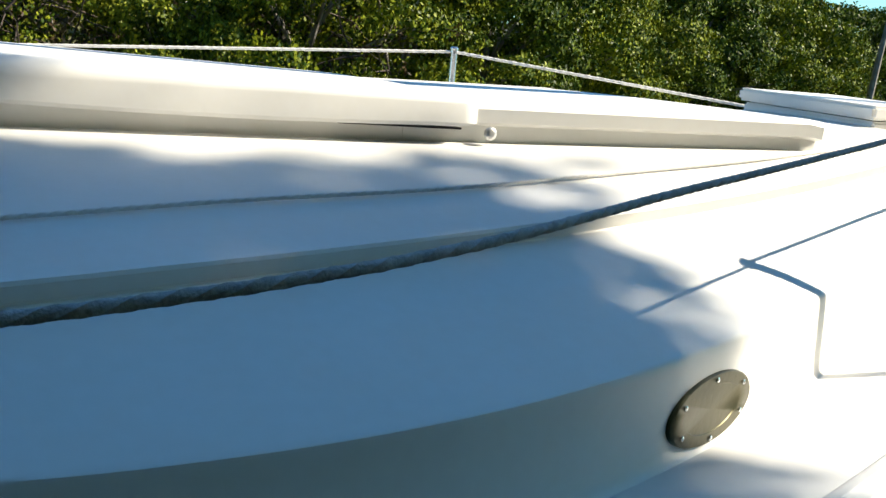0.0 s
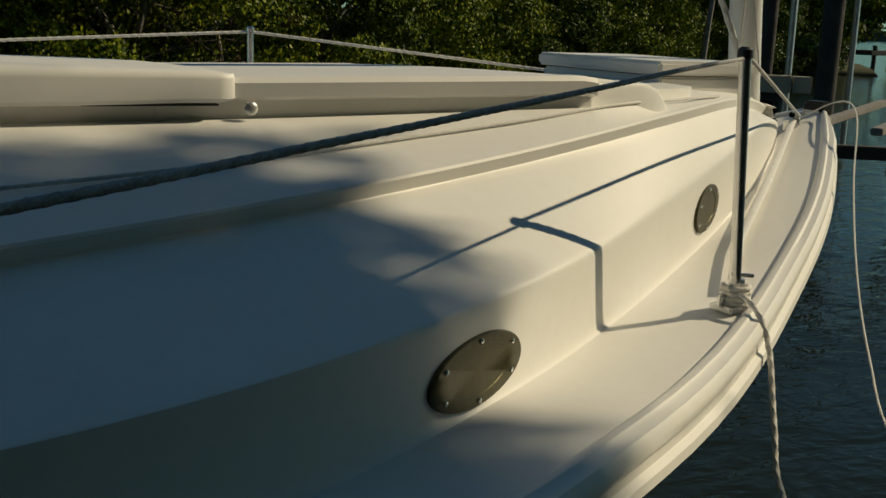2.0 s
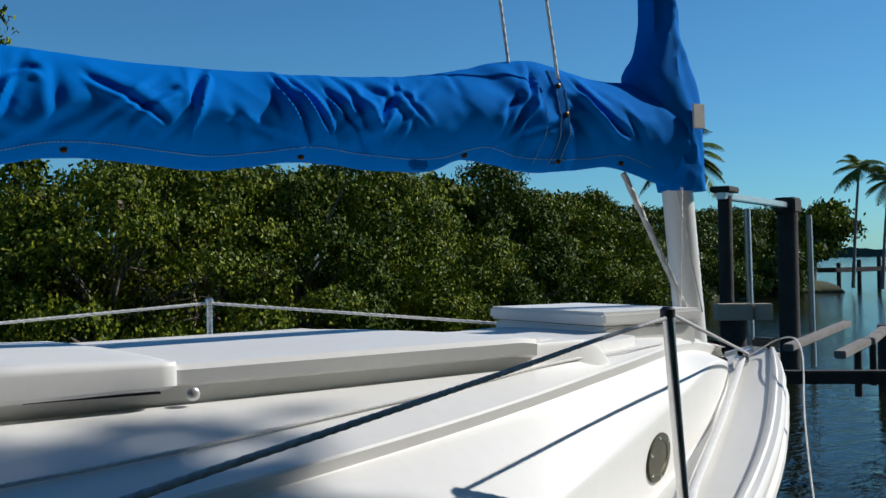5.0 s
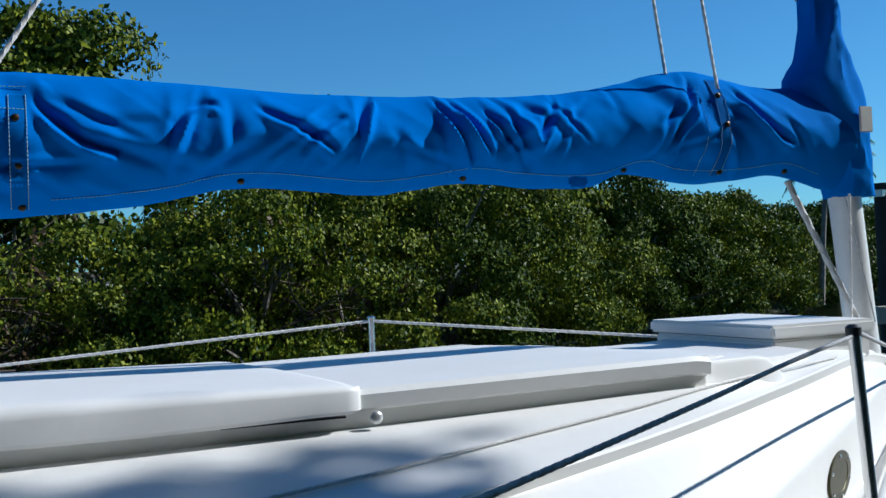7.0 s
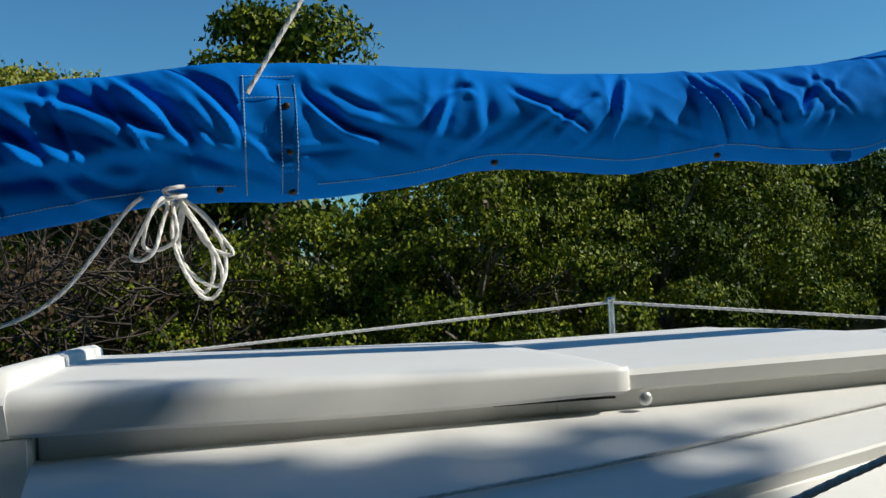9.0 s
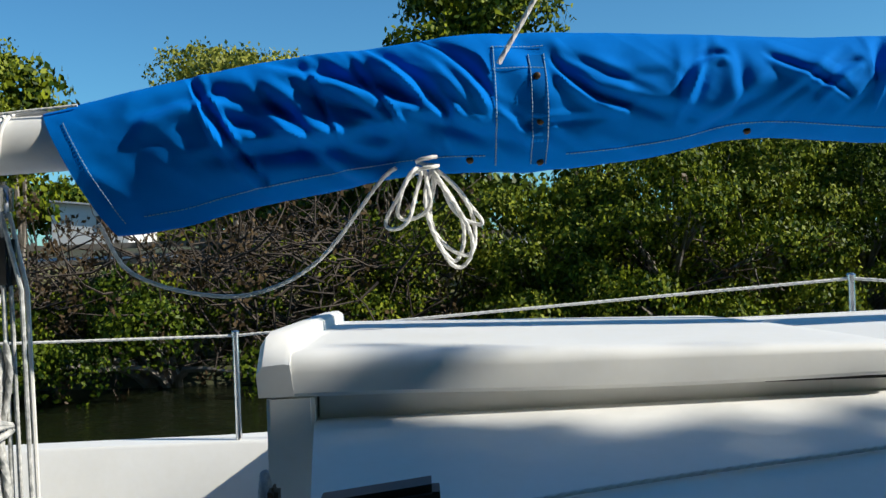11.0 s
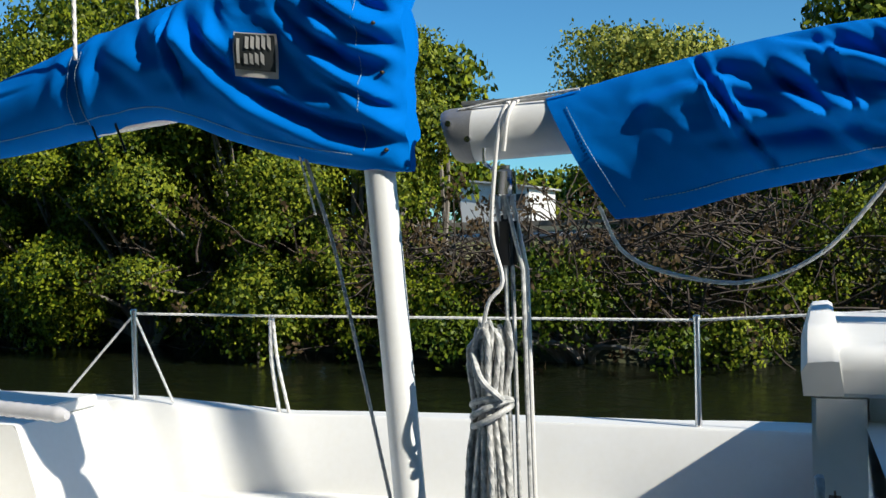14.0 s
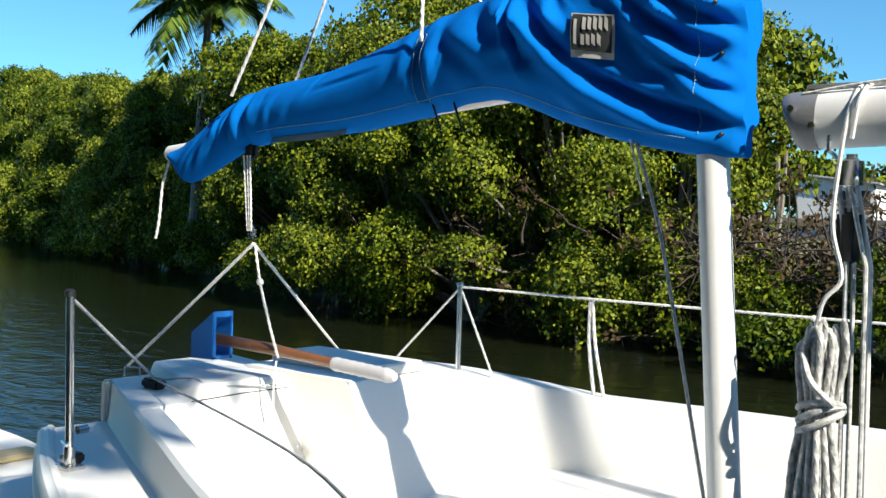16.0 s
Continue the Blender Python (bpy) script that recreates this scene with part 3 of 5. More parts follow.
part("cam_cleat", cuboid((-3.70, 2.56, 0.835), (-3.60, 2.62, 0.875), 0.01), BLACK, boat, "black cam cleat")
part("padeye", tube([(-4.0, 2.70, 0.83), (-4.0, 2.70, 0.87), (-3.95, 2.74, 0.87), (-3.95, 2.74, 0.83)], 0.006, 6), STEEL, boat)

# ---- sail covers ----
def ridge(p, sharp=2.0):
    return (1 - abs(noise.noise(Vector(p)))) ** sharp


class Cover:
    """A canvas tube over a boom: top and bottom heights along x, a teardrop section and folds."""

    def __init__(self, x0, x1, top, bot, wide, fold, shear=lambda x: 0.0, tuck=0.4, tent=lambda x: lerp([(-0.7, 0.05), (-0.2, 0.42)], x), blunt=lambda x: 1.0):
        self.tuck, self.tent, self.blunt = tuck, tent, blunt
        self.x0, self.x1, self.top, self.bot, self.wide, self.fold, self.shear = x0, x1, top, bot, wide, fold, shear

    def point(self, x, a):
        """a in degrees: 90 the top, 180 the side towards the dock, 270 the bottom."""
        zt, zb = smooth_lerp(self.top, x), smooth_lerp(self.bot, x)
        zc, h = (zt + zb) / 2, (zt - zb) / 2
        s, c = math.sin(radians(a)), math.cos(radians(a))
        w = smooth_lerp(self.wide, x) * (1 - self.tuck * max(0, -s) ** 2.2 - self.tent(x) * max(0, s) ** 1.6)
        z = zc + s * h
        if s < 0:
            c = math.copysign(abs(c) ** self.blunt(x), c)
        d = self.fold(x, z, c)
        xx = x + self.shear(x) * (zt - z)
        return Vector((xx, CY + c * (w + d), z + s * d * 0.4))

    def side(self, x, z, out=0.0):
        """The point of the dock side at x and height z."""
        p = sorted((self.point(x, a) for a in range(95, 270, 3)), key=lambda v: v.z)
        zs = [v.z for v in p]
        return Vector((np.interp(z, zs, [v.x for v in p]), np.interp(z, zs, [v.y for v in p]) - out, z))

    def mesh(self, nx, na):
        rows = []
        for x in np.linspace(self.x0, self.x1, nx):
            rows.append([self.point(x, a) for a in [*np.linspace(0, 90, na // 10, endpoint=False), *np.linspace(90, 272, na), *np.linspace(276, 360, na // 10, endpoint=False)]])
        return loft(rows, True, True)


MTOP = [(-0.95, 1.925), (-0.72, 1.975), (-0.41, 2.037), (-0.1, 2.068), (0.22, 2.104), (0.50, 2.100), (0.80, 2.086), (1.06, 2.070), (1.41, 2.066), (1.78, 2.073), (2.08, 2.10), (2.38, 2.168), (2.50, 2.180), (2.62, 2.155), (2.84, 2.13), (3.15, 2.16)]
MBOT = [(-0.95, 1.585), (-0.80, 1.60), (-0.57, 1.645), (-0.26, 1.690), (0.04, 1.722), (0.28, 1.725), (0.41, 1.725), (0.71, 1.75), (0.96, 1.795), (1.36, 1.77), (1.65, 1.805), (1.9, 1.785), (2.1, 1.79), (2.22, 1.83), (2.45, 1.80), (2.66, 1.805), (2.84, 1.825), (3.06, 1.77), (3.15, 1.75)]
MWID = [(-0.93, 0.098), (-0.6, 0.112), (-0.3, 0.122), (0.3, 0.135), (1.2, 0.14), (2.3, 0.14), (2.9, 0.12), (3.15, 0.10)]


def make_creases(clusters, seed):
    """Short sharp creases gathered round the places where the cloth is pulled: x, z, direction, length, depth, width."""
    rg = random.Random(seed)
    res = []
    for xc, zc, w, n, slope, depth in clusters:
        for k in range(n):
            a = math.radians(slope + rg.gauss(0, 16))
            res.append((xc + rg.gauss(0, w), zc + rg.gauss(0, 0.07), math.cos(a), math.sin(a), 0.08 + 0.16 * rg.random(), depth * (0.5 + rg.random()), 0.010 + 0.010 * rg.random()))
    return res


CREASES = make_creases([(0.1, 1.88, 0.14, 12, -40, 0.014), (0.55, 1.88, 0.12, 9, -32, 0.013), (0.95, 1.92, 0.12, 7, 55, 0.013), (1.62, 1.92, 0.16, 16, -55, 0.014), (1.95, 1.93, 0.12, 8, 50, 0.010), (2.42, 1.95, 0.10, 12, 50, 0.016), (2.72, 1.95, 0.12, 8, -45, 0.010)], 5)


CREASES += [(a, b, c, d, ln * 2.0, dep, w * 2.2) for a, b, c, d, ln, dep, w in make_creases([(-0.35, 1.84, 0.17, 11, -28, 0.026), (-0.05, 1.86, 0.12, 6, -35, 0.020)], 12)]
CREASES_AFT = [(a, b, c, d, ln * 2.0, dep, w * 2.3) for a, b, c, d, ln, dep, w in make_creases([(-1.65, 2.35, 0.10, 13, -24, 0.026), (-1.62, 2.12, 0.14, 14, -27, 0.028), (-1.75, 1.98, 0.14, 12, -24, 0.024), (-2.15, 2.12, 0.12, 9, -42, 0.012)], 8)]
CREASES_AFT += make_creases([(-2.45, 2.05, 0.06, 10, 70, 0.010), (-2.9, 1.98, 0.15, 6, 35, 0.008), (-3.42, 1.9, 0.07, 12, 65, 0.012), (-3.65, 1.8, 0.08, 6, 50, 0.010)], 9)


def crease(x, z, table):
    d = 0.0
    for xc, zc, ca, sa, ln, dep, w in table:
        if abs(x - xc) < ln:
            p, q = (x - xc) * ca + (z - zc) * sa, -(x - xc) * sa + (z - zc) * ca
            if abs(q) < 4 * w and abs(p) < ln:
                t = (1 - (p / ln) ** 2) ** 2
                d += dep * t * (math.exp(-((q - 1.4 * w) / (1.3 * w)) ** 2) - 1.15 * math.exp(-(q / w) ** 2))
    return d


def pleat(x, z, table):
    """Long folds that run through three points each: a valley above a rounded crest, fading out at both ends."""
    d = 0.0
    for x0, z0, xm, zm, x1, z1, dep, w in table:
        if x0 < x < x1:
            k = (x - x0) / (x1 - x0)
            km = (xm - x0) / (x1 - x0)
            sag = (zm - z0 - (z1 - z0) * km) / (km * (1 - km))
            zc = z0 + (z1 - z0) * k + sag * k * (1 - k)
            sl = ((z1 - z0) + sag * (1 - 2 * k)) / (x1 - x0)
            q = (z - zc) / math.sqrt(1 + sl * sl)
            if abs(q) < 6 * w:
                fade = min(1.0, k / 0.18, (1 - k) / 0.18)
                fade = fade * fade * (3 - 2 * fade)
                d += dep * fade * (math.exp(-(q / w) ** 2) - 1.1 * math.exp(-((q - 1.7 * w) / (0.9 * w)) ** 2) + 0.5 * math.exp(-((q - 4.0 * w) / (1.6 * w)) ** 2))
    return d


TAIL_PLEATS = [(-0.10, 2.06, 0.048, 1.926, 0.17, 1.80, 0.030, 0.020), (-0.42, 1.94, -0.293, 1.801, 0.02, 1.75, 0.030, 0.022), (-0.57, 1.93, -0.539, 1.804, -0.45, 1.69, 0.026, 0.022),
               (0.04, 2.09, 0.18, 1.978, 0.27, 1.86, 0.024, 0.016), (-0.38, 2.02, -0.17, 1.951, 0.12, 1.845, 0.026, 0.022), (-0.76, 1.85, -0.604, 1.903, -0.46, 1.93, 0.020, 0.022)]
BODY_PLEATS = [(0.41, 2.0, 0.477, 1.93, 0.64, 1.86, 0.020, 0.014), (0.74, 1.83, 0.787, 1.928, 0.90, 1.985, 0.018, 0.014), (0.98, 1.99, 1.08, 1.94, 1.22, 1.86, 0.014, 0.013), (1.10, 1.84, 1.17, 1.92, 1.26, 1.97, 0.012, 0.012), (1.27, 1.84, 1.313, 1.964, 1.36, 2.04, 0.020, 0.013),
               (1.53, 2.01, 1.581, 1.914, 1.65, 1.83, 0.022, 0.011), (1.58, 2.02, 1.63, 1.94, 1.70, 1.86, 0.020, 0.010), (1.68, 1.99, 1.73, 1.93, 1.80, 1.87, 0.014, 0.010), (1.84, 1.88, 1.90, 1.96, 1.96, 2.04, 0.014, 0.012),
               (2.30, 1.86, 2.40, 1.97, 2.47, 2.10, 0.018, 0.013), (2.60, 2.08, 2.70, 1.98, 2.86, 1.90, 0.016, 0.013)]


def main_fold(x, z, c):
    u, v = x * 0.94 + (z - 1.9) * 0.8, (z - 1.9) * 0.9 - x * 0.35
    d = 0.03 * (ridge((u * 2.6, v * 1.0, 0.3), 2.0) - 0.6)
    d += 0.016 * (ridge((u * 7.5, v * 2.0, 3.7), 1.8) - 0.6) * (0.5 + 0.9 * noise.noise(Vector((x * 1.3, 5, 0))))
    tail = max(0.0, min(1.0, (0.2 - x) / 0.5))
    d += tail * 0.020 * math.sin(13 * ((z - 1.95) + 0.62 * (x + 0.2)) + 2 * noise.noise(Vector((x * 2, z * 2, 1))))
    if c < 0:
        d = 0.6 * d + min(1.0, -3 * c) * (0.7 * crease(x, z, CREASES) + pleat(x, z, TAIL_PLEATS) + pleat(x, z, BODY_PLEATS))
    for xc, w, g in ((0.36, 0.22, 0.010), (2.50, 0.25, 0.014), (1.6, 0.35, 0.010)):
        k = math.exp(-((x - xc) / w) ** 2)
        d += k * g * math.sin(26 * ((x - xc) + 0.75 * abs(z - 1.86)) + 3 * noise.noise(Vector((x * 5, z * 4, 9))))
    d *= (0.4 + 0.6 * abs(c)) * (0.25 + 0.75 * max(0.0, min(1.0, (x + 0.93) / 0.3)))
    return d + 0.004 * noise.noise(Vector((x * 16, z * 18, c)))


main_cover = thing("sail_cover", (1.2, CY, 1.75), "bright blue canvas cover laced over the furled mainsail and boom", "sail cover")
MC = Cover(-0.95, 3.14, MTOP, MBOT, MWID, main_fold, lambda x: 0.55 * max(0.0, min(1.0, (0.15 - x) / 0.9)))
cloth = part("cloth", MC.mesh(580, 110), BLUE, main_cover)
cloth.cycles.shadow_terminator_geometry_offset = 0.25
cloth.cycles.shadow_terminator_offset = 0.15


def collar_mesh(table, xoff, amp):
    """A sleeve round a mast: rows of z, centre x, radius along x, radius along y."""
    zs = np.linspace(table[0][0], table[-1][0], 60)
    col = lambda k, z: smooth_lerp([(t[0], t[k]) for t in table], z)
    rows = []
    for z in zs:
        ring = []
        for a in np.linspace(0, 2 * math.pi, 40, endpoint=False):
            d = amp * (ridge((math.cos(a) * 1.5 + xoff, math.sin(a) * 1.5 + z * 2, z * 5), 2) - 0.5)
            ring.append((col(1, z) + math.cos(a) * (col(2, z) + d), CY + math.sin(a) * (col(3, z) + d), z))
        rows.append(ring)
    return loft(rows, True, True)


part("mast_collar", collar_mesh([(1.742, 3.185, 0.082, 0.085), (1.85, 3.165, 0.095, 0.09), (2.02, 3.12, 0.125, 0.105), (2.14, 3.08, 0.15, 0.105), (2.25, 3.085, 0.095, 0.088), (2.40, 3.085, 0.064, 0.07), (2.52, 3.08, 0.066, 0.07), (2.62, 3.075, 0.062, 0.066)], 0.0, 0.02), BLUE, main_cover)
THREAD = mat("thread", (0.20, 0.36, 0.46), 0.8)
BRASS = mat("dull_brass", (0.09, 0.06, 0.03), 0.4, 0.8, noise=(40, 0.5))
PATCH = mat("patch_white", (0.62, 0.60, 0.55), 0.8, noise=(20, 0.4))
DARKPATCH = mat("patch_dark", (0.03, 0.035, 0.035), 0.8)
BAND = mat("blue_webbing", (0.0, 0.10, 0.36), 0.8, noise=(12, 0.4), tint=(0.0, 0.06, 0.26), spec=0.05)


def stitches(pts, parent, r=0.0014):
    """A row of stitches, every second step of the line."""
    pts, bm = resample(pts, 0.0055), bmesh.new()
    for k in range(0, len(pts) - 1, 2):
        tube([pts[k], pts[k] + (pts[k + 1] - pts[k]) * 1.35], r, 4, bm)
    return part("seam", bm, THREAD, parent)


def seam(cover, parent, pts, r=0.0014, out=0.003):
    """A line of stitching that lies on the cover."""
    dense = spline([(x, 0, z) for x, z in pts], 10)
    stitches([cover.side(p.x, p.z, out) for p in dense], parent, r)


seam(MC, main_cover, [(x, smooth_lerp(MBOT, x) + 0.035) for x in np.linspace(0.46, 3.0, 18)])
seam(MC, main_cover, [(x, smooth_lerp(MBOT, x) + 0.04) for x in np.linspace(-0.85, 0.24, 10)])
seam(MC, main_cover, [(-0.905, 1.89 - 0.034 * k) for k in range(9)])


def strap(cover, parent, x, z0, z1, w):
    rows = []
    for z in np.linspace(z0, z1, 14):
        rows.append([cover.side(x - w / 2 + w * k / 4, z, 0.004) for k in range(5)])
    part("strap", loft(rows), BAND, parent, "stitched blue strap")
    for s in (-1, 1):
        stitches([cover.side(x + s * w * 0.46, z, 0.0065) for z in np.linspace(z0, z1, 14)], parent)


def snap(cover, parent, x, z, r=0.010):
    p = cover.side(x, z, 0.001)
    part("snap_fastener", tube([p, p + Vector((0, -0.008, 0)), p + Vector((0, -0.011, 0))], [r, r * 0.95, r * 0.4], 12), BRASS, parent)


strap(MC, main_cover, 0.385, 1.74, 2.03, 0.045)
stitches([MC.side(0.27, z, 0.004) for z in np.linspace(1.74, 2.06, 14)], main_cover, 0.002)
for za in (2.055, 1.99):
    stitches([MC.side(x, za, 0.005) for x in np.linspace(0.265, 0.405, 7)], main_cover)
strap(MC, main_cover, 2.545, 1.82, 2.14, 0.04)
stitches([MC.side(2.47, z, 0.004) for z in np.linspace(1.82, 2.12, 14)], main_cover)
for x, z in ((0.38, 1.965), (0.385, 1.845), (0.39, 1.745), (0.20, 1.755), (0.955, 1.81), (1.63, 1.815), (2.54, 2.08), (2.55, 1.98), (2.56, 1.83), (2.20, 1.84), (2.86, 1.835)):
    snap(MC, main_cover, x, z)
p = MC.side(2.02, 1.80, 0.012)
part("tie_tab", cuboid((p.x - 0.03, p.y - 0.012, 1.785), (p.x + 0.035, p.y + 0.01, 1.825), 0.008), BLUE, main_cover)
part("maker_patch", cuboid((3.135, 2.725, 1.965), (3.19, 2.735, 2.055), 0.002), PATCH, main_cover, "small white sewn patch")
part("collar_tie", tube([(3.08 + math.cos(a) * 0.070, CY + math.sin(a) * 0.074, 2.485 + 0.012 * math.sin(2 * a)) for a in np.linspace(0, 6.28, 24)], 0.006, 6), ROPE, main_cover)

ZTOP = [(-3.88, 1.80), (-3.78, 1.84), (-3.43, 2.01), (-2.94, 2.085), (-2.67, 2.16), (-2.47, 2.22), (-2.15, 2.30), (-1.86, 2.38), (-1.65, 2.52), (-1.5, 2.75), (-1.42, 2.85), (-1.37, 2.80)]
ZBOT = [(-3.88, 1.745), (-3.80, 1.665), (-3.70, 1.685), (-3.38, 1.805), (-2.82, 1.85), (-2.45, 1.90), (-2.17, 1.93), (-1.96, 1.86), (-1.76, 1.80), (-1.5, 1.748), (-1.35, 1.738)]
ZWID = [(-3.88, 0.05), (-3.6, 0.075), (-3.0, 0.10), (-2.4, 0.13), (-1.9, 0.135), (-1.55, 0.12), (-1.45, 0.105), (-1.39, 0.085), (-1.35, 0.04)]


MAST_PLEATS = [(-2.12, 2.21, -1.882, 1.989, -1.35, 1.785, 0.040, 0.028), (-1.76, 2.21, -1.553, 2.023, -1.35, 1.925, 0.026, 0.022), (-1.62, 2.18, -1.471, 2.09, -1.35, 2.055, 0.020, 0.020), (-2.0, 2.24, -1.865, 2.071, -1.66, 1.95, 0.014, 0.022),
               (-1.70, 2.09, -1.551, 1.976, -1.35, 1.862, 0.016, 0.018), (-1.70, 2.36, -1.52, 2.20, -1.35, 2.14, 0.024, 0.024), (-1.66, 2.46, -1.50, 2.31, -1.35, 2.25, 0.022, 0.024), (-1.62, 2.58, -1.48, 2.43, -1.35, 2.37, 0.022, 0.024), (-2.14, 2.20, -2.10, 2.09, -2.05, 1.99, 0.016, 0.016)]


def miz_fold(x, z, c):
    near = max(0.0, min(1.0, (x + 2.7) / 1.0))
    r = math.hypot(x + 2.55, (z - 1.62) * 1.0)
    ph = 30 * ((z - 1.8) - 0.52 * (-1.4 - x) * (0.6 + 0.9 * max(0, z - 1.8))) + 3.0 * noise.noise(Vector((x * 2.2, z * 2.5, 4)))
    d = near * 0.05 * (math.sqrt(math.sin(ph * 0.5) ** 2 + 0.03) - 0.6)
    d += near * 0.011 * math.sin(ph * 2.3 + 1.5)
    u, v = x * 0.9 + z * 0.5, z * 0.9 - x * 0.4
    d += (1 - 0.6 * near) * 0.008 * (ridge((u * 4, v * 1.6, 7.3), 2) - 0.55)
    if c < 0:
        d = 0.35 * d + min(1.0, -3 * c) * (0.5 * crease(x, z, CREASES_AFT) + pleat(x, z, MAST_PLEATS))
    k = math.exp(-((x + 2.45) / 0.12) ** 2)
    d += k * 0.012 * math.sin(50 * (x + 2.45) + 9 * z)
    d += math.exp(-((x + 3.42) / 0.1) ** 2) * 0.014 * math.sin(60 * x)
    edge = math.exp(-((x + 1.38) / 0.06) ** 2)
    d += edge * 0.014 * math.sin(z * 48 + 2 * noise.noise(Vector((0, z * 6, 0))))
    d *= 1 - 0.97 * math.exp(-((x + 1.79) / 0.13) ** 4 - ((z - 2.1) / 0.12) ** 4)
    return d * (0.4 + 0.6 * abs(c))


miz_cover = thing("mizzen_sail_cover", (-2.4, CY, 1.7), "bright blue canvas cover gathered round the mizzen mast and boom", "sail cover")
ZC = Cover(-3.88, -1.355, ZTOP, ZBOT, ZWID, miz_fold, tuck=0.05, tent=lambda x: 0.3, blunt=lambda x: lerp([(-2.0, 1.0), (-1.6, 0.4)], x))
cloth = part("cloth", ZC.mesh(330, 260), BLUE, miz_cover)
cloth.cycles.shadow_terminator_geometry_offset = 0.25
cloth.cycles.shadow_terminator_offset = 0.15
seam(ZC, miz_cover, [(x, smooth_lerp(ZBOT, x) + 0.04) for x in np.linspace(-3.3, -1.5, 14)])
stitches([ZC.side(-1.47, z, 0.004) for z in np.linspace(1.80, 2.5, 20)], miz_cover)
for z in (1.80, 2.02, 2.15, 2.27):
    snap(ZC, miz_cover, -1.41, z, 0.006)
strap(ZC, miz_cover, -2.46, 1.93, 2.16, 0.05)
# sewn maker's patch: pale border, dark field with pale bars
def on_side(name, x0, x1, z0, z1, tilt, out, material, parent, label=""):
    rows = []
    for u in np.linspace(0, 1, 7):
        rows.append([ZC.side(x0 + (x1 - x0) * u, z0 + (z1 - z0) * v - tilt * u, out) for v in np.linspace(0, 1, 7)])
    return part(name, loft(rows), material, parent, label)
pp = on_side("maker_patch", -1.86, -1.715, 2.035, 2.165, 0.02, 0.010, PATCH, miz_cover, "square sewn patch with a dark field")
on_side("field", -1.854, -1.722, 2.055, 2.161, 0.02, 0.013, DARKPATCH, pp)
for k in range(5):
    on_side("bar", -1.818 + 0.018 * k, -1.806 + 0.018 * k, 2.112, 2.148, 0.004 + 0.0025 * k, 0.0155, PATCH, pp)
for k in range(4):
    on_side("bar", -1.822 + 0.018 * k, -1.810 + 0.018 * k, 2.068, 2.098, 0.004 + 0.0025 * k, 0.0155, PATCH, pp)
on_side("bar", -1.846, -1.836, 2.072, 2.145, 0.003, 0.0155, PATCH, pp)
part("reef_cloth", loft([[ZC.side(x, smooth_lerp(ZBOT, x) + 0.01, 0.0), Vector((x, CY - 0.05, smooth_lerp(ZBOT, x) - 0.004 - 0.012 * math.sin((x + 3.3) * 6)))] for x in np.linspace(-3.25, -2.85, 10)]), mat("sailcloth", (0.66, 0.65, 0.62), 0.8, noise=(6, 0.3)), miz_cover, "strip of white sail below the cover")


# ---- ropes ----
def roof_z(x, y):
    """Height of the cabin roof on the starboard side."""
    p = roof(x)
    return float(np.interp(y, [CY - a for a, b in p], [b for a, b in p]))


def rope(label, pts, r=0.006, material=None, name="rope", smooth=6, category="rope"):
    t = thing(name, pts[0], label, category)
    part("line", laid(spline(pts, smooth) if smooth > 1 else pts, r), material or ROPE, t)
    return t


rope("white braided lifeline along the port side, tied to the stanchions", [(-3.20, 4.0, 1.222), (-2.5, 4.12, 1.205), (-0.71, 4.25, 1.19), (1.67, 3.86, 1.35), (2.65, 3.33, 1.25), (3.0, 3.25, 1.235)], 0.006, smooth=1, name="lifeline")
rope("grey braided lifeline led from the stanchion to the stern cleat", [S1T + Vector((0, 0, -0.012)), (1.66, 1.43, 1.347), (1.30, 1.205, 1.328), (0.80, 0.90, 1.304), (0.30, 0.60, 1.284), (-0.25, 0.60, 1.24), (-1.2, 1.20, 1.06), (-2.05, 1.78, 0.975), (-3.63, 2.57, 0.88)], 0.0043, GREYROPE, "lifeline")
rope("grey line from the stern stanchion to the cleat", [(-3.28, 1.975, 1.25), (-3.63, 2.57, 0.885)], 0.006, GREYROPE, smooth=1)
rope("thin white line led along the cabin roof", [(x, y, roof_z(x, y) + 0.007) for x, y in ((2.70, 2.435), (2.4, 2.28), (2.1, 2.145), (1.75, 2.06), (1.353, 1.977), (0.928, 1.866), (0.479, 1.745), (0.13, 1.625), (-0.05, 1.58))], 0.0042, name="control_line")
rope("thin grey line from the stanchion top to the bow", [S1T, (3.45, 2.79, 1.12)], 0.005, GREYROPE, smooth=1)
jack = thing("jackline", (2.2, 1.80, 0.82), "flat white webbing jackline stretched along the side deck", "strap")
part("webbing", tube([(3.42, 2.79, 1.105), (2.94, 2.42, 0.962), (2.45, 2.04, 0.862), (2.2, 1.80, 0.825)], 0.013, 8, flat=0.3), mat("webbing", (0.8, 0.8, 0.78), 0.7, noise=(30, 0.3)), jack)
rope("white mooring line led over the bow and down to the dock", [(3.44, 2.80, 1.10), (3.60, 2.75, 1.175), (3.47, 2.55, 1.15), (3.17, 2.28, 0.96), (2.85, 1.97, 0.76), (2.54, 1.65, 0.63), (2.24, 1.32, 0.57), (1.7, 0.6, 0.60), (1.2, -0.1, 0.14)], 0.0032, name="mooring_line")
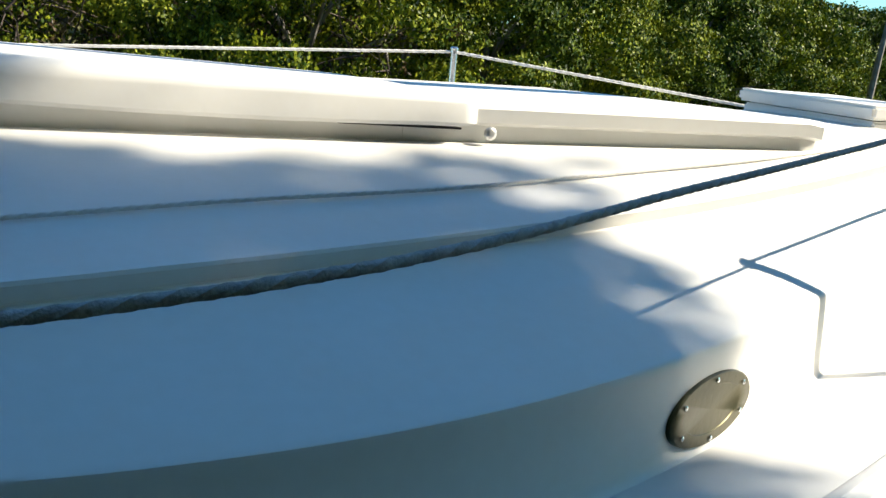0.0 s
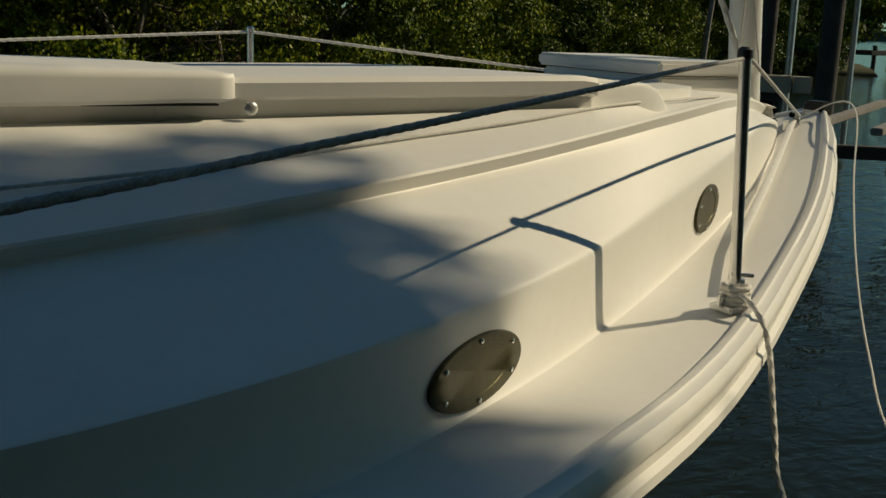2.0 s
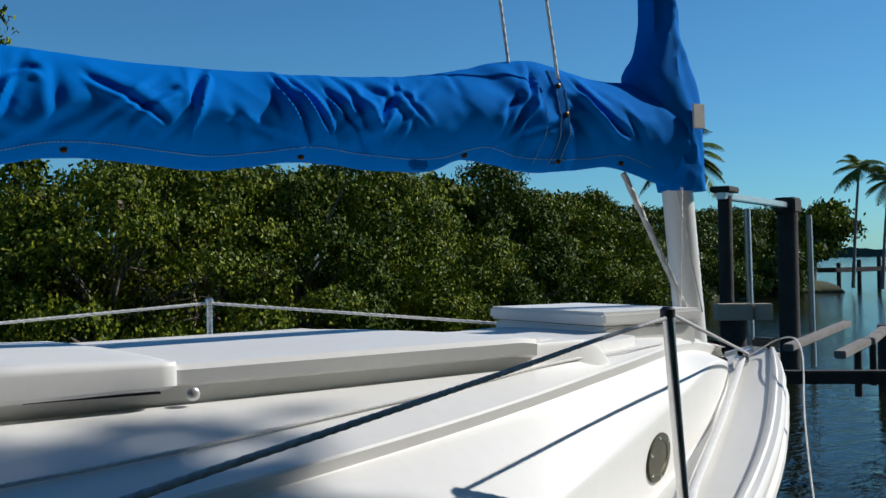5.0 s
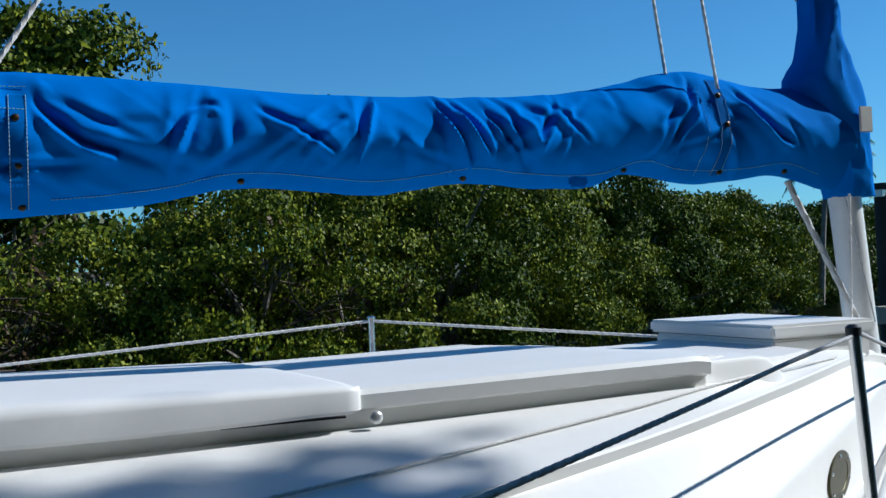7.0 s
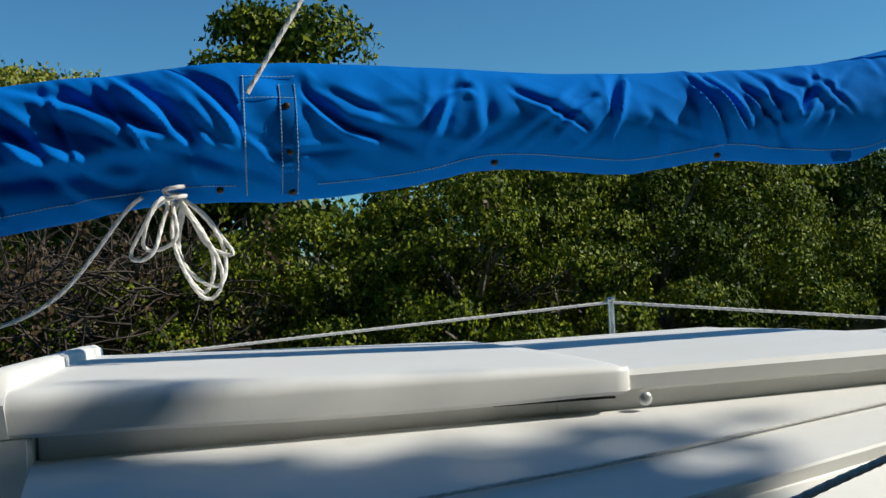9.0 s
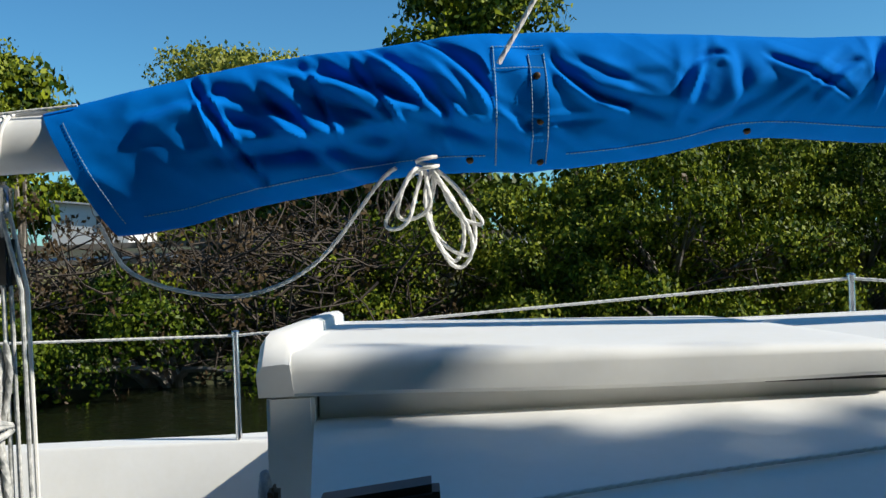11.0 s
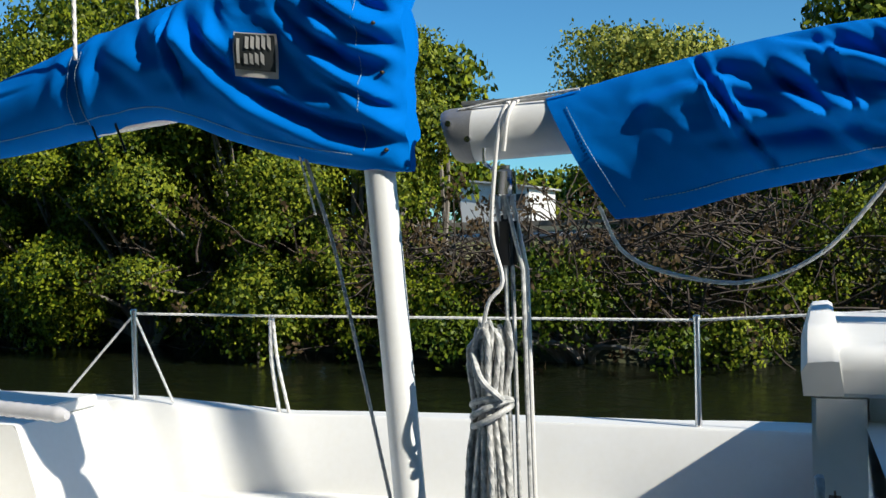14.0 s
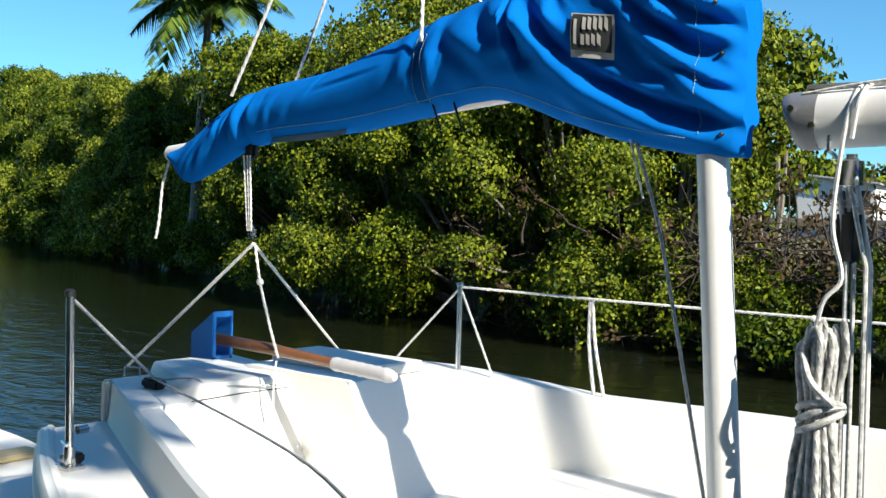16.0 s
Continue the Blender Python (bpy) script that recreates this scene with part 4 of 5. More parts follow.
rope("worn white mooring line hitched to the stanchion base", [(2.11, 1.74, 0.82), (2.11, 1.68, 0.83), (2.10, 1.61, 0.80), (2.09, 1.56, 0.73), (2.03, 1.47, 0.6), (1.97, 1.37, 0.49), (1.8, 1.0, 0.35), (1.5, 0.3, 0.22), (1.3, -0.1, 0.14)], 0.0068, name="mooring_line")
for k in range(4):
    a = 0.9 * k
    rope("worn white line wrapped round the stanchion base", [(2.123 + 0.03 * math.cos(a + q), 1.712 + 0.03 * math.sin(a + q), 0.805 + 0.012 * k) for q in np.linspace(0, 5.6, 9)], 0.007, name="lashing")
# topping lift and lazy lines
rope("white topping lift of the main boom", [(0.28, CY - 0.13, 2.0), (0.28 + 0.16 * 16, CY - 0.05, 2.02 + 0.26 * 16)], 0.007, smooth=1)
rope("white line of the main boom", [(2.40, CY - 0.02, 2.15), (1.96, CY, 5.4)], 0.006, smooth=1)
rope("white line of the main boom", [(2.53, CY - 0.12, 2.10), (2.1, CY, 5.4)], 0.006, smooth=1)
rope("white topping lift of the mizzen boom", [(-3.43, CY - 0.09, 2.0), (-1.72, CY, 5.0)], 0.007, smooth=1)
rope("white topping lift of the mizzen boom", [(-3.24, CY + 0.06, 2.04), (-1.72, CY + 0.02, 5.0)], 0.006, smooth=1)
rope("white line of the mizzen boom", [(-2.445, CY - 0.125, 2.13), (-2.55, CY, 5.0)], 0.007, smooth=1)
rope("white line of the mizzen boom", [(-2.34, CY + 0.06, 2.24), (-2.45, CY, 5.0)], 0.006, smooth=1)
rope("thin dark line from the mizzen cover", [(-1.70, CY - 0.06, 1.82), (-1.66, CY - 0.03, 1.62)], 0.0035, ROPE, smooth=1)
rope("thin grey mizzen downhaul", [(-1.68, CY - 0.05, 1.79), (-1.64, CY, 1.60), (-1.59, CY, 1.41), (-1.45, CY, 0.77), (-1.38, CY, 0.45)], 0.006, GREYROPE)
for x in (-2.42, -2.33):
    rope("short black tie below the cover", [(x - 0.02, CY - 0.06, 1.93), (x + 0.01, CY - 0.05, 1.84)], 0.004, BLACK, smooth=1)
# vang at the main mast
rope("white strap from the boom down to the mast foot", [(2.87, CY - 0.04, 1.80), (3.12, CY - 0.08, 1.30)], 0.0115, mat("vang_strap", (0.55, 0.55, 0.53), 0.6), "boom_vang", 1, "boom vang")
rope("thin white halyard down the main mast", [(3.10, CY - 0.09, 1.75), (3.08, CY - 0.09, 1.28)], 0.005, smooth=1)
rope("thin white halyard down the main mast", [(3.09, CY - 0.08, 1.74), (3.20, CY - 0.08, 1.29)], 0.003, GREYROPE, smooth=1)
# coil hung below the main cover
rng = random.Random(4)
coil = thing("rope_coil", (0.13, CY - 0.1, 1.74), "white rope coil hung below the main sail cover", "rope coil")
for k, (xt, xb, zb, w) in enumerate(((0.06, -0.01, 1.575, 0.040), (0.07, 0.03, 1.60, 0.055), (0.09, 0.165, 1.468, 0.060), (0.10, 0.150, 1.485, 0.050), (0.11, 0.175, 1.50, 0.070), (0.10, 0.215, 1.58, 0.035))):
    pts = []
    for a in np.linspace(0, 2 * math.pi, 26):
        u = (1 - math.cos(a)) / 2
        pts.append((xt + (xb - xt) * u + w * math.sin(a) * u ** 0.45 + 0.006 * math.sin(3 * a + k), CY - 0.12 + 0.010 * k + 0.016 * math.sin(a * 2 + k), 1.735 + (zb - 1.735) * u))
    part("turn", laid(pts, 0.0056), ROPE, coil)
part("hitch", laid([(0.085 + 0.028 * math.cos(a), CY - 0.10 + 0.03 * math.sin(a), 1.715 + 0.004 * a) for a in np.linspace(0, 12, 30)], 0.0056), ROPE, coil)
rope("white rope sagging from the boom end to the coil", [(-0.80, CY - 0.05, 1.62), (-0.74, CY, 1.49), (-0.58, CY, 1.425), (-0.40, CY, 1.415), (-0.22, CY, 1.50), (-0.05, CY - 0.05, 1.70), (0.0, CY - 0.08, 1.74)], 0.006)
FLECK = mat("flecked_rope", (0.66, 0.65, 0.62), 0.85, noise=(38, 0.9), tint=(0.16, 0.17, 0.17), bump=(200, 0.002), fine=90)
# mainsheet: tackle, blocks and the hung coil at the boom end
sheet = thing("mainsheet_tackle", (-1.07, CY, 0.5), "mainsheet tackle of white rope with black blocks below the boom", "tackle")
for dx, dy, x1 in ((0.0, 0.0, 0.0), (0.022, 0.014, 0.01), (-0.018, -0.012, 0.008), (0.012, -0.02, 0.02)):
    part("fall", tube([(-1.085 + dx, CY + dy, 1.66), (-1.06 + dx * 1.3 + x1, CY + dy, 1.45), (-1.05 + dx * 1.5 + x1, CY + dy, 0.5)], 0.0065, 7), FLECK if dx != 0.022 else ROPE, sheet)
for z, s in ((1.70, 0.8), (1.545, 1.0)):
    bl = part("block", cuboid((-1.108, CY - 0.022, z - (0.055 if s < 1 else 0.10)), (-1.045, CY + 0.022, z + (0.045 if s < 1 else 0.06)), 0.018, seg=3), BLACK if s == 1 else STEEL, sheet, "black plastic pulley block" if s == 1 else "small steel shackle block")
    part("sheave", tube([(-1.075, CY - 0.02, z - 0.01), (-1.075, CY + 0.02, z - 0.01)], 0.016, 12), STEEL, bl)
part("eye_strap", tube([(-1.12, CY - 0.055, 1.79), (-1.115, CY - 0.07, 1.75), (-1.10, CY - 0.03, 1.73)], 0.006, 7), STEEL, sheet)
hank = thing("mainsheet_coil", (-1.12, CY, 0.6), "thick hank of flecked white mainsheet hung from the boom end", "rope coil")
rng = random.Random(21)
for k in range(13):
    ends = []
    for q in (2 * k, 2 * k + 1 + 2 * (k % 3)):
        a, rr = 2.4 * q, 0.050 * math.sqrt((q % 26 + 0.5) / 26)
        ends.append((math.cos(a) * rr, math.sin(a) * rr * 0.8))
    ph, pts = rng.random() * 6, []
    for side_, zs in ((0, np.linspace(0.5 + 0.1 * rng.random(), 1.23, 12)), (1, np.linspace(1.23, 0.5 + 0.1 * rng.random(), 12))):
        for z in zs:
            q = 1.2 - 0.42 * math.exp(-((z - 1.06) / 0.09) ** 2) + max(0.0, 1.0 - z) * 1.3
            pts.append((-1.12 - 0.02 * (1.28 - z) + ends[side_][0] * q + 0.007 * math.sin(8 * z + ph + side_), CY - 0.03 + ends[side_][1] * q, z))
        if side_ == 0:
            for u in (0.2, 0.5, 0.8):
                e = [ends[0][c] * (1 - u) * 1.2 + ends[1][c] * u * 1.2 for c in (0, 1)]
                pts.append((-1.119 + e[0], CY - 0.03 + e[1], 1.235 + (0.035 + 0.02 * (k % 3)) * math.sin(math.pi * u) ** 0.6))
    part("strand", laid(pts, 0.0082), FLECK, hank)
for z in (1.075, 1.058, 1.04):
    part("wrap", tube([(-1.12 + 0.056 * math.cos(a), CY - 0.03 + 0.056 * math.sin(a), z + 0.018 * math.cos(a + z * 60) + 0.012 * math.cos(a)) for a in np.linspace(0, 6.283, 20)], 0.0095, 7), FLECK, hank)
part("wrap", tube(spline([(-1.165, CY - 0.06, 1.22), (-1.13, CY - 0.095, 1.15), (-1.07, CY - 0.085, 1.09)], 5), 0.0095, 7), FLECK, hank)
part("hanger", tube(spline([(-1.145, CY - 0.03, 1.27), (-1.115, CY - 0.06, 1.36), (-1.075, CY - 0.05, 1.42), (-1.10, CY - 0.06, 1.55), (-1.09, CY - 0.065, 1.70), (-1.07, CY - 0.062, 1.85), (-1.055, CY, 1.925), (-1.045, CY + 0.06, 1.85)], 5), 0.0062, 7), ROPE, hank)
part("hanger", tube(spline([(-1.06, CY - 0.064, 1.78), (-1.045, CY - 0.062, 1.88), (-1.03, CY, 1.925), (-1.02, CY + 0.06, 1.86)], 5), 0.0062, 7), ROPE, hank)
rope("thin outhaul lashing along the boom top", [(-1.20, CY - 0.03, 1.905), (-1.05, CY - 0.03, 1.925), (-0.85, CY - 0.04, 1.94)], 0.004)
# mizzen sheet and bridle
tack = thing("mizzen_tackle", (-3.39, CY, 1.41), "mizzen sheet tackle hung from the boom over a white rope bridle", "tackle")
for dx in (-0.017, 0.003, 0.019):
    part("fall", laid([(-3.40 + dx, CY - 0.03, 1.77), (-3.385 + dx * 0.6, CY - 0.02, 1.47)], 0.0042), ROPE, tack)
part("block", cuboid((-3.425, CY - 0.03, 1.755), (-3.365, CY + 0.01, 1.835), 0.014), BLACK, tack)
part("block", cuboid((-3.41, CY - 0.02, 1.435), (-3.365, CY + 0.01, 1.49), 0.012), STEEL, tack)
rope("white bridle rope to the transom corner", [(-3.38, CY, 1.42), (-4.0, 2.71, 0.87)], 0.007, name="bridle")
rope("white bridle rope to the transom corner", [(-3.38, CY, 1.42), (-4.12, 4.17, 0.79)], 0.007, name="bridle")
rope("white tail line hanging from the bridle with a knot", [(-3.37, CY, 1.41), (-3.325, CY - 0.01, 1.27), (-3.255, CY - 0.02, 1.11), (-3.19, CY - 0.03, 0.985)], 0.0058)
rope("frayed white tail hanging over the locker edge", [(-3.20, CY - 0.03, 0.972), (-3.20, CY - 0.04, 0.88), (-3.20, CY - 0.04, 0.765)], 0.0045)
bm = bmesh.new()
bmesh.ops.create_icosphere(bm, subdivisions=2, radius=0.015, matrix=Matrix.Translation((-3.325, CY - 0.01, 1.27)))
kn = thing("rope_knot", (-3.345, CY - 0.03, 1.25), "white stopper knot in the bridle line", "knot")
part("knot", bm, ROPE, kn)
rope("white cord hanging from the mizzen boom end", [(-3.92, CY, 1.78), (-3.93, CY - 0.03, 1.65), (-3.95, CY - 0.03, 1.5), (-3.97, CY - 0.03, 1.42)], 0.006)
bm = bmesh.new()
bmesh.ops.create_icosphere(bm, subdivisions=2, radius=0.03, matrix=Matrix.Translation((-3.92, CY, 1.785)))
kn = thing("rope_knot", (-3.92, CY, 1.76), "white lashing knot on the mizzen boom end", "knot")
part("knot", bm, ROPE, kn)
rope("white stay line from the stern stanchion to the gunwale", [(-3.20, 4.0, 1.22), (-3.58, 4.0, 0.85)], 0.006, smooth=1)
rope("white stay line from the stern stanchion to the gunwale", [(-3.20, 4.0, 1.22), (-3.0, 4.0, 0.82)], 0.006, smooth=1)
rope("doubled white rope hanging from the port lifeline", [(-2.56, 4.12, 1.20), (-2.57, 4.14, 1.0), (-2.55, 4.16, 0.77)], 0.010)
rope("doubled white rope hanging from the port lifeline", [(-2.55, 4.12, 1.20), (-2.54, 4.14, 1.0), (-2.50, 4.16, 0.77)], 0.008)
rope("thin dark line across the aft deck", [(-3.63, 2.58, 0.87), (-3.42, 2.60, 0.90), (-3.33, 2.62, 0.88), (-3.28, 2.9, 0.86)], 0.004, GREYROPE)
rope("coil of blue-grey line hung on the cabin end", [(-0.25, 1.96 + 0.03 * math.cos(a), 1.05 + 0.06 * math.sin(a)) for a in np.linspace(0, 11, 26)], 0.009, GREYROPE, "rope_coil", 2, "rope coil")

# ---- trees ----
def crown(rng, blobs, n, size, spread=0.3, lift=0.0):
    """Leaves in tufts over blobs (x, y, z, rx, ry, rz): vertices of quads."""
    blobs = np.array(blobs, float)
    w = blobs[:, 3] * blobs[:, 4] + blobs[:, 4] * blobs[:, 5] + blobs[:, 3] * blobs[:, 5]
    tufts = n // 9
    b = blobs[rng.choice(len(blobs), tufts, p=w / w.sum())]
    d = rng.normal(size=(tufts, 3)) + np.array([0.0, 0.0, lift])
    d /= np.linalg.norm(d, axis=1)[:, None]
    r = 1 - spread * rng.random(tufts) ** 1.5 + 0.14 * rng.normal(size=tufts)
    c = b[:, :3] + d * b[:, 3:] * r[:, None]
    c = np.repeat(c, 9, 0)
    face = np.repeat(d * np.array([1.0, 1.0, 0.35]), 9, 0) + rng.normal(size=(len(c), 3)) * np.array([0.45, 0.45, 0.25])
    face /= np.linalg.norm(face, axis=1)[:, None]
    axis = np.cross(face, rng.normal(size=(len(c), 3)))
    axis /= np.linalg.norm(axis, axis=1)[:, None] + 1e-9
    side = np.cross(axis, face)
    c = c + rng.normal(size=c.shape) * size * 0.55
    ln = size * (0.7 + 0.6 * rng.random(len(c)))[:, None]
    base = c + axis * 0.02
    nrm = np.cross(axis, side)
    return np.stack([base, base + axis * ln * 0.5 + side * ln * 0.30 + nrm * ln * 0.05, base + axis * ln, base + axis * ln * 0.5 - side * ln * 0.30 + nrm * ln * 0.05], 1).reshape(-1, 3)


def leaves_mesh(name, v, material, parent, label=""):
    n = len(v) // 4
    me = bpy.data.meshes.new(name)
    me.vertices.add(len(v))
    me.vertices.foreach_set("co", v.astype(np.float32).ravel())
    me.loops.add(len(v))
    me.loops.foreach_set("vertex_index", np.arange(len(v), dtype=np.int32))
    me.polygons.add(n)
    me.polygons.foreach_set("loop_start", np.arange(0, len(v), 4, dtype=np.int32))
    me.update()
    me.validate()
    me.materials.append(material)
    ob = new(name, me)
    ob.parent = parent
    ob.matrix_parent_inverse = Matrix.Translation(-parent.location)
    return tagged(ob, label)


def mangrove(x, y, h, r, seed, n=8000, leaf=0.12, material=None, low=0.05, name="mangrove_tree", label="dense green mangrove tree rooted in the muddy bank", z0=0.2, group="mangroves along the bank", limbs=9, front=0.0, lump=1.0):
    rng = np.random.default_rng(seed)
    t = thing(name, (x, y, z0), label, "tree", group)
    bm = bmesh.new()
    blobs = []
    for k in range(limbs):
        f = k / (limbs - 1)
        a, u = rng.random() * 6.28, rng.random()
        zz = z0 + h * (low + 0.12 + (0.74 - low) * f)
        rr = r * (0.85 - 0.5 * max(0.0, f - 0.45)) * (0.35 + 0.65 * u)
        bx, by = x + math.cos(a) * rr, y + math.sin(a) * rr * 0.8 - front * (1 - f)
        s = r * (0.30 + 0.42 * rng.random()) * lump
        blobs.append((bx, by, zz, s, s * 0.9, min(s, max(0.45, h * 0.17)) * (0.50 + 0.3 * rng.random())))
        mid = Vector((x + (bx - x) * 0.35 + rng.normal() * 0.1, y + (by - y) * 0.35, z0 + (zz - z0) * 0.5))
        tube(spline([(x + rng.normal() * 0.12, y + rng.normal() * 0.12, z0 - 0.4), mid, (bx, by, zz)], 3), [0.06, 0.052, 0.044, 0.036, 0.03, 0.022, 0.01], 5, bm)
    part("trunk", bm, BARK, t)
    leaves_mesh("crown", crown(rng, blobs, n, leaf, lift=0.75), material or LEAF, t)
    return t


def at(az, r):
    return -math.sin(radians(az)) * r, math.cos(radians(az)) * r


TOPS = [(-54, 2.4), (-43, 2.9), (-38.6, 3.6), (-34, 5.2), (-28, 6.1), (-20, 6.4), (-13, 5.6), (-10, 3.6), (-6, 4.6), (-3, 4.2), (-1, 1.2), (3.5, -0.6), (10, -0.6), (13, -2.5), (22.3, -2.5), (23.3, 6.0), (24.6, 13.0), (30, 15), (40, 12), (44, 10.5), (48, 9.8), (50.5, 9.4), (52.5, 7.6), (62, 7.2), (75, 7.0)]
seed = 0
x = -62.0
rng0 = random.Random(11)
while x < 34:
    y = smooth_lerp(BANK, x)
    d = math.hypot(x, y)
    az = math.degrees(math.atan2(-x, y))
    if -54 < az < 70:
        H = max(0.55, 1.45 + d * math.tan(radians(lerp(TOPS, az) * (0.86 + 0.24 * rng0.random()))))
        seed += 1
        thin = -2 < az < 18
        thick = lerp([(-12, 1.2), (15, 1.3), (28, 2.0), (60, 2.0)], az)
        # bow-side crowns get more dark leaves: their backlit shade put into the colour
        mangrove(x, y + 0.6 + 1.5 * rng0.random(), H, 1.55 + 0.02 * d, seed, n=int((2500 + 4300 * H) * thick * 1.35), leaf=0.043 + 0.0014 * d, front=1.0, low=-0.08, limbs=int(7 + 5.5 * H), lump=0.56, material=((LEAF_DARK, LEAF, LEAF_DARK, LEAF_DARK, LEAF_WARM) if az < -6 else (LEAF, LEAF_WARM, LEAF_DARK, LEAF, LEAF_WARM))[rng0.randrange(5)])
        if not thin and d < 32:
            seed += 1
            mangrove(x + 0.6, y + 2.7, H * 0.97, 1.5, seed, n=int(3400 + 1200 * H), leaf=0.10 + 0.002 * d, low=0.0)
    x += 1.55 + 0.018 * abs(x)

# taller trees behind the bank
def tall(az, r, topel, rad, seed, material=None, n=14000, leaf=0.12, label="tall broadleaf tree rising behind the mangroves", low=0.45):
    px, py = at(az, r)
    return mangrove(px, py, 1.5 + r * math.tan(radians(topel)) - 0.5, rad, seed, n=n, leaf=leaf, material=material, low=low, name="broadleaf_tree", label=label, z0=0.5, group="trees behind the bank", limbs=12)


tall(-3.2, 19, 15.9, 1.5, 301, n=13000, leaf=0.12)
tall(9.0, 27, 10.9, 2.5, 302, LEAF2, n=24000, label="yellowing broadleaf tree behind the mangroves")
tall(5, 30, 9.0, 2.0, 303, LEAF2, n=12000, label="yellowing broadleaf tree behind the mangroves")
tall(-9.5, 17, 6.6, 0.7, 304, n=1200, label="sparse tree with bare pale limbs")
tall(-16, 24, 9.6, 1.6, 305, LEAF2, n=5000, label="yellowing broadleaf tree behind the mangroves")
tall(28.6, 15.5, 19.4, 1.0, 306, n=15000, leaf=0.08)
tall(34, 17, 16, 1.9, 307, n=17000, leaf=0.095)
tall(41, 20, 13, 2.0, 308, n=16000, leaf=0.10)
tall(47, 24, 9.6, 2.2, 309, n=16000, leaf=0.115)
for az, r, el in ((-0.5, 18.5, 6.0), (2.2, 19.5, 5.4), (5.0, 21, 5.2), (7.5, 22, 4.6)):
    tall(az, r, el, 1.7, 340 + int(az * 10), LEAF_DARK, n=6500, leaf=0.13, low=0.05)
for az in (4.5, 7, 9.5, 12):
    tall(az, 44, 3.9, 2.2, 320 + int(az), n=6000, leaf=0.25, low=0.1)
tall(16, 62, 3.6, 4.0, 313, n=6000, leaf=0.35, low=0.1)
tall(20, 62, 3.9, 4.5, 311, n=6000, leaf=0.35)
tall(-49.8, 46, 2.7, 1.7, 312, n=9000, leaf=0.2, label="rounded green tree standing on the far point", low=0.2)


def palm(az, r, topel, seed, fronds=17, size=1.9):
    """A coconut palm: curved trunk and drooping pinnate fronds."""
    rng = np.random.default_rng(seed)
    px, py = at(az, r)
    h = 1.5 + r * math.tan(radians(topel)) - size * 0.35
    t = thing("palm_tree", (px, py, 0.4), "tall coconut palm with drooping fronds", "palm", "palms")
    part("trunk", tube(spline([(px - 0.5, py, 0.2), (px - 0.3, py, h * 0.5), (px, py, h)], 5), [w * size * 0.42 for w in (0.17, 0.16, 0.15, 0.14, 0.13, 0.125, 0.12, 0.115, 0.11, 0.105, 0.1)], 8), BARK, t)
    for k in range(fronds):
        a, up_ = rng.random() * 6.28, rng.random() * 2.3 - 0.75
        ln = size * (0.8 + 0.4 * rng.random())
        rib = []
        for u in np.linspace(0, 1, 9):
            rib.append(Vector((px + math.cos(a) * ln * u * (1 - 0.15 * u * u), py + math.sin(a) * ln * u * (1 - 0.15 * u * u), h + ln * (up_ * u - (0.34 + 0.42 * max(0, up_)) * u * u))))
        q = []
        for i in range(1, 9):
            p, d = rib[i], (rib[i] - rib[i - 1]).normalized()
            s = d.cross(Vector((0, 0, 1))).normalized()
            w = ln * 0.30 * math.sin(math.pi * (0.15 + 0.8 * i / 8)) + 0.03
            for e in (-1, 1):
                for j in (0, 0.25, 0.5, 0.75):
                    p2 = p - d * j * ln / 8
                    tip = p2 + s * e * w + d * w * 0.7 + Vector((0, 0, -w * 0.5))
                    q += [p2, p2 + d * ln * 0.03, tip, p2 - d * ln * 0.012]
        fr = leaves_mesh("frond", np.array(q), PALM, t)


palm(-52.3, 44, 4.9, 1, size=1.05)
palm(-53.7, 42, 4.2, 2, size=1.0)
palm(-43.7, 30, 6.6, 3, size=1.35)
palm(51.0, 26, 13.4, 4, fronds=60, size=2.0)

# unseen tree added beside the dock, up sun, to dapple the cabin with shade
rng = np.random.default_rng(77)
t = thing("shade_tree", (9.5, -3.5, 0.4), "unseen leafy tree added beside the dock to shade the boat", "tree")
part("trunk", tube(spline([(9.5, -3.5, -0.2), (9.2, -3.2, 2.5), (9.0, -2.2, 5.2)], 5), [0.25, 0.24, 0.23, 0.22, 0.2, 0.19, 0.18, 0.16, 0.15, 0.14, 0.12], 10), BARK, t)
DIST = 9.0
blobs = []
# leaf blobs lie up the sun's ray from each spot to be shaded
for qx, qy, rr in ((-0.35, 1.65, 0.22), (0.75, 1.5, 0.28), (1.0, 1.75, 0.10), (1.2, 1.2, 0.3), (1.42, 1.15, 0.23), (1.3, 0.85, 0.4), (1.55, 0.75, 0.2), (-2.6, 1.2, 0.3), (-2.5, 0.7, 0.4), (-1.9, 0.75, 0.45), (-1.3, 0.75, 0.5), (-0.7, 1.0, 0.7), (-0.1, 1.15, 0.62), (0.4, 1.15, 0.6), (0.75, 1.05, 0.55), (0.3, 0.5, 0.6), (-0.6, 0.3, 0.6), (0.9, 0.6, 0.45), (0.05, 1.58, 0.16), (1.05, 1.28, 0.22), (1.15, 1.5, 0.15), (0.40, 1.90, 0.10), (-0.45, 2.05, 0.14), (-0.1, 2.02, 0.13), (-0.35, 1.82, 0.2), (0.08, 1.76, 0.15), (0.70, 1.95, 0.08), (-3.55, 2.6, 0.3), (-3.1, 2.1, 0.25), (0.25, 1.75, 0.2), (0.6, 1.75, 0.2), (0.92, 1.74, 0.15), (0.3, 2.0, 0.1), (0.9, 1.95, 0.1)):
    c = Vector((qx, qy, 1.05)) + sun_dir * (DIST + rng.random() * 2.5)
    blobs.append((c.x, c.y, c.z, rr * 1.3, rr, rr * 0.8))
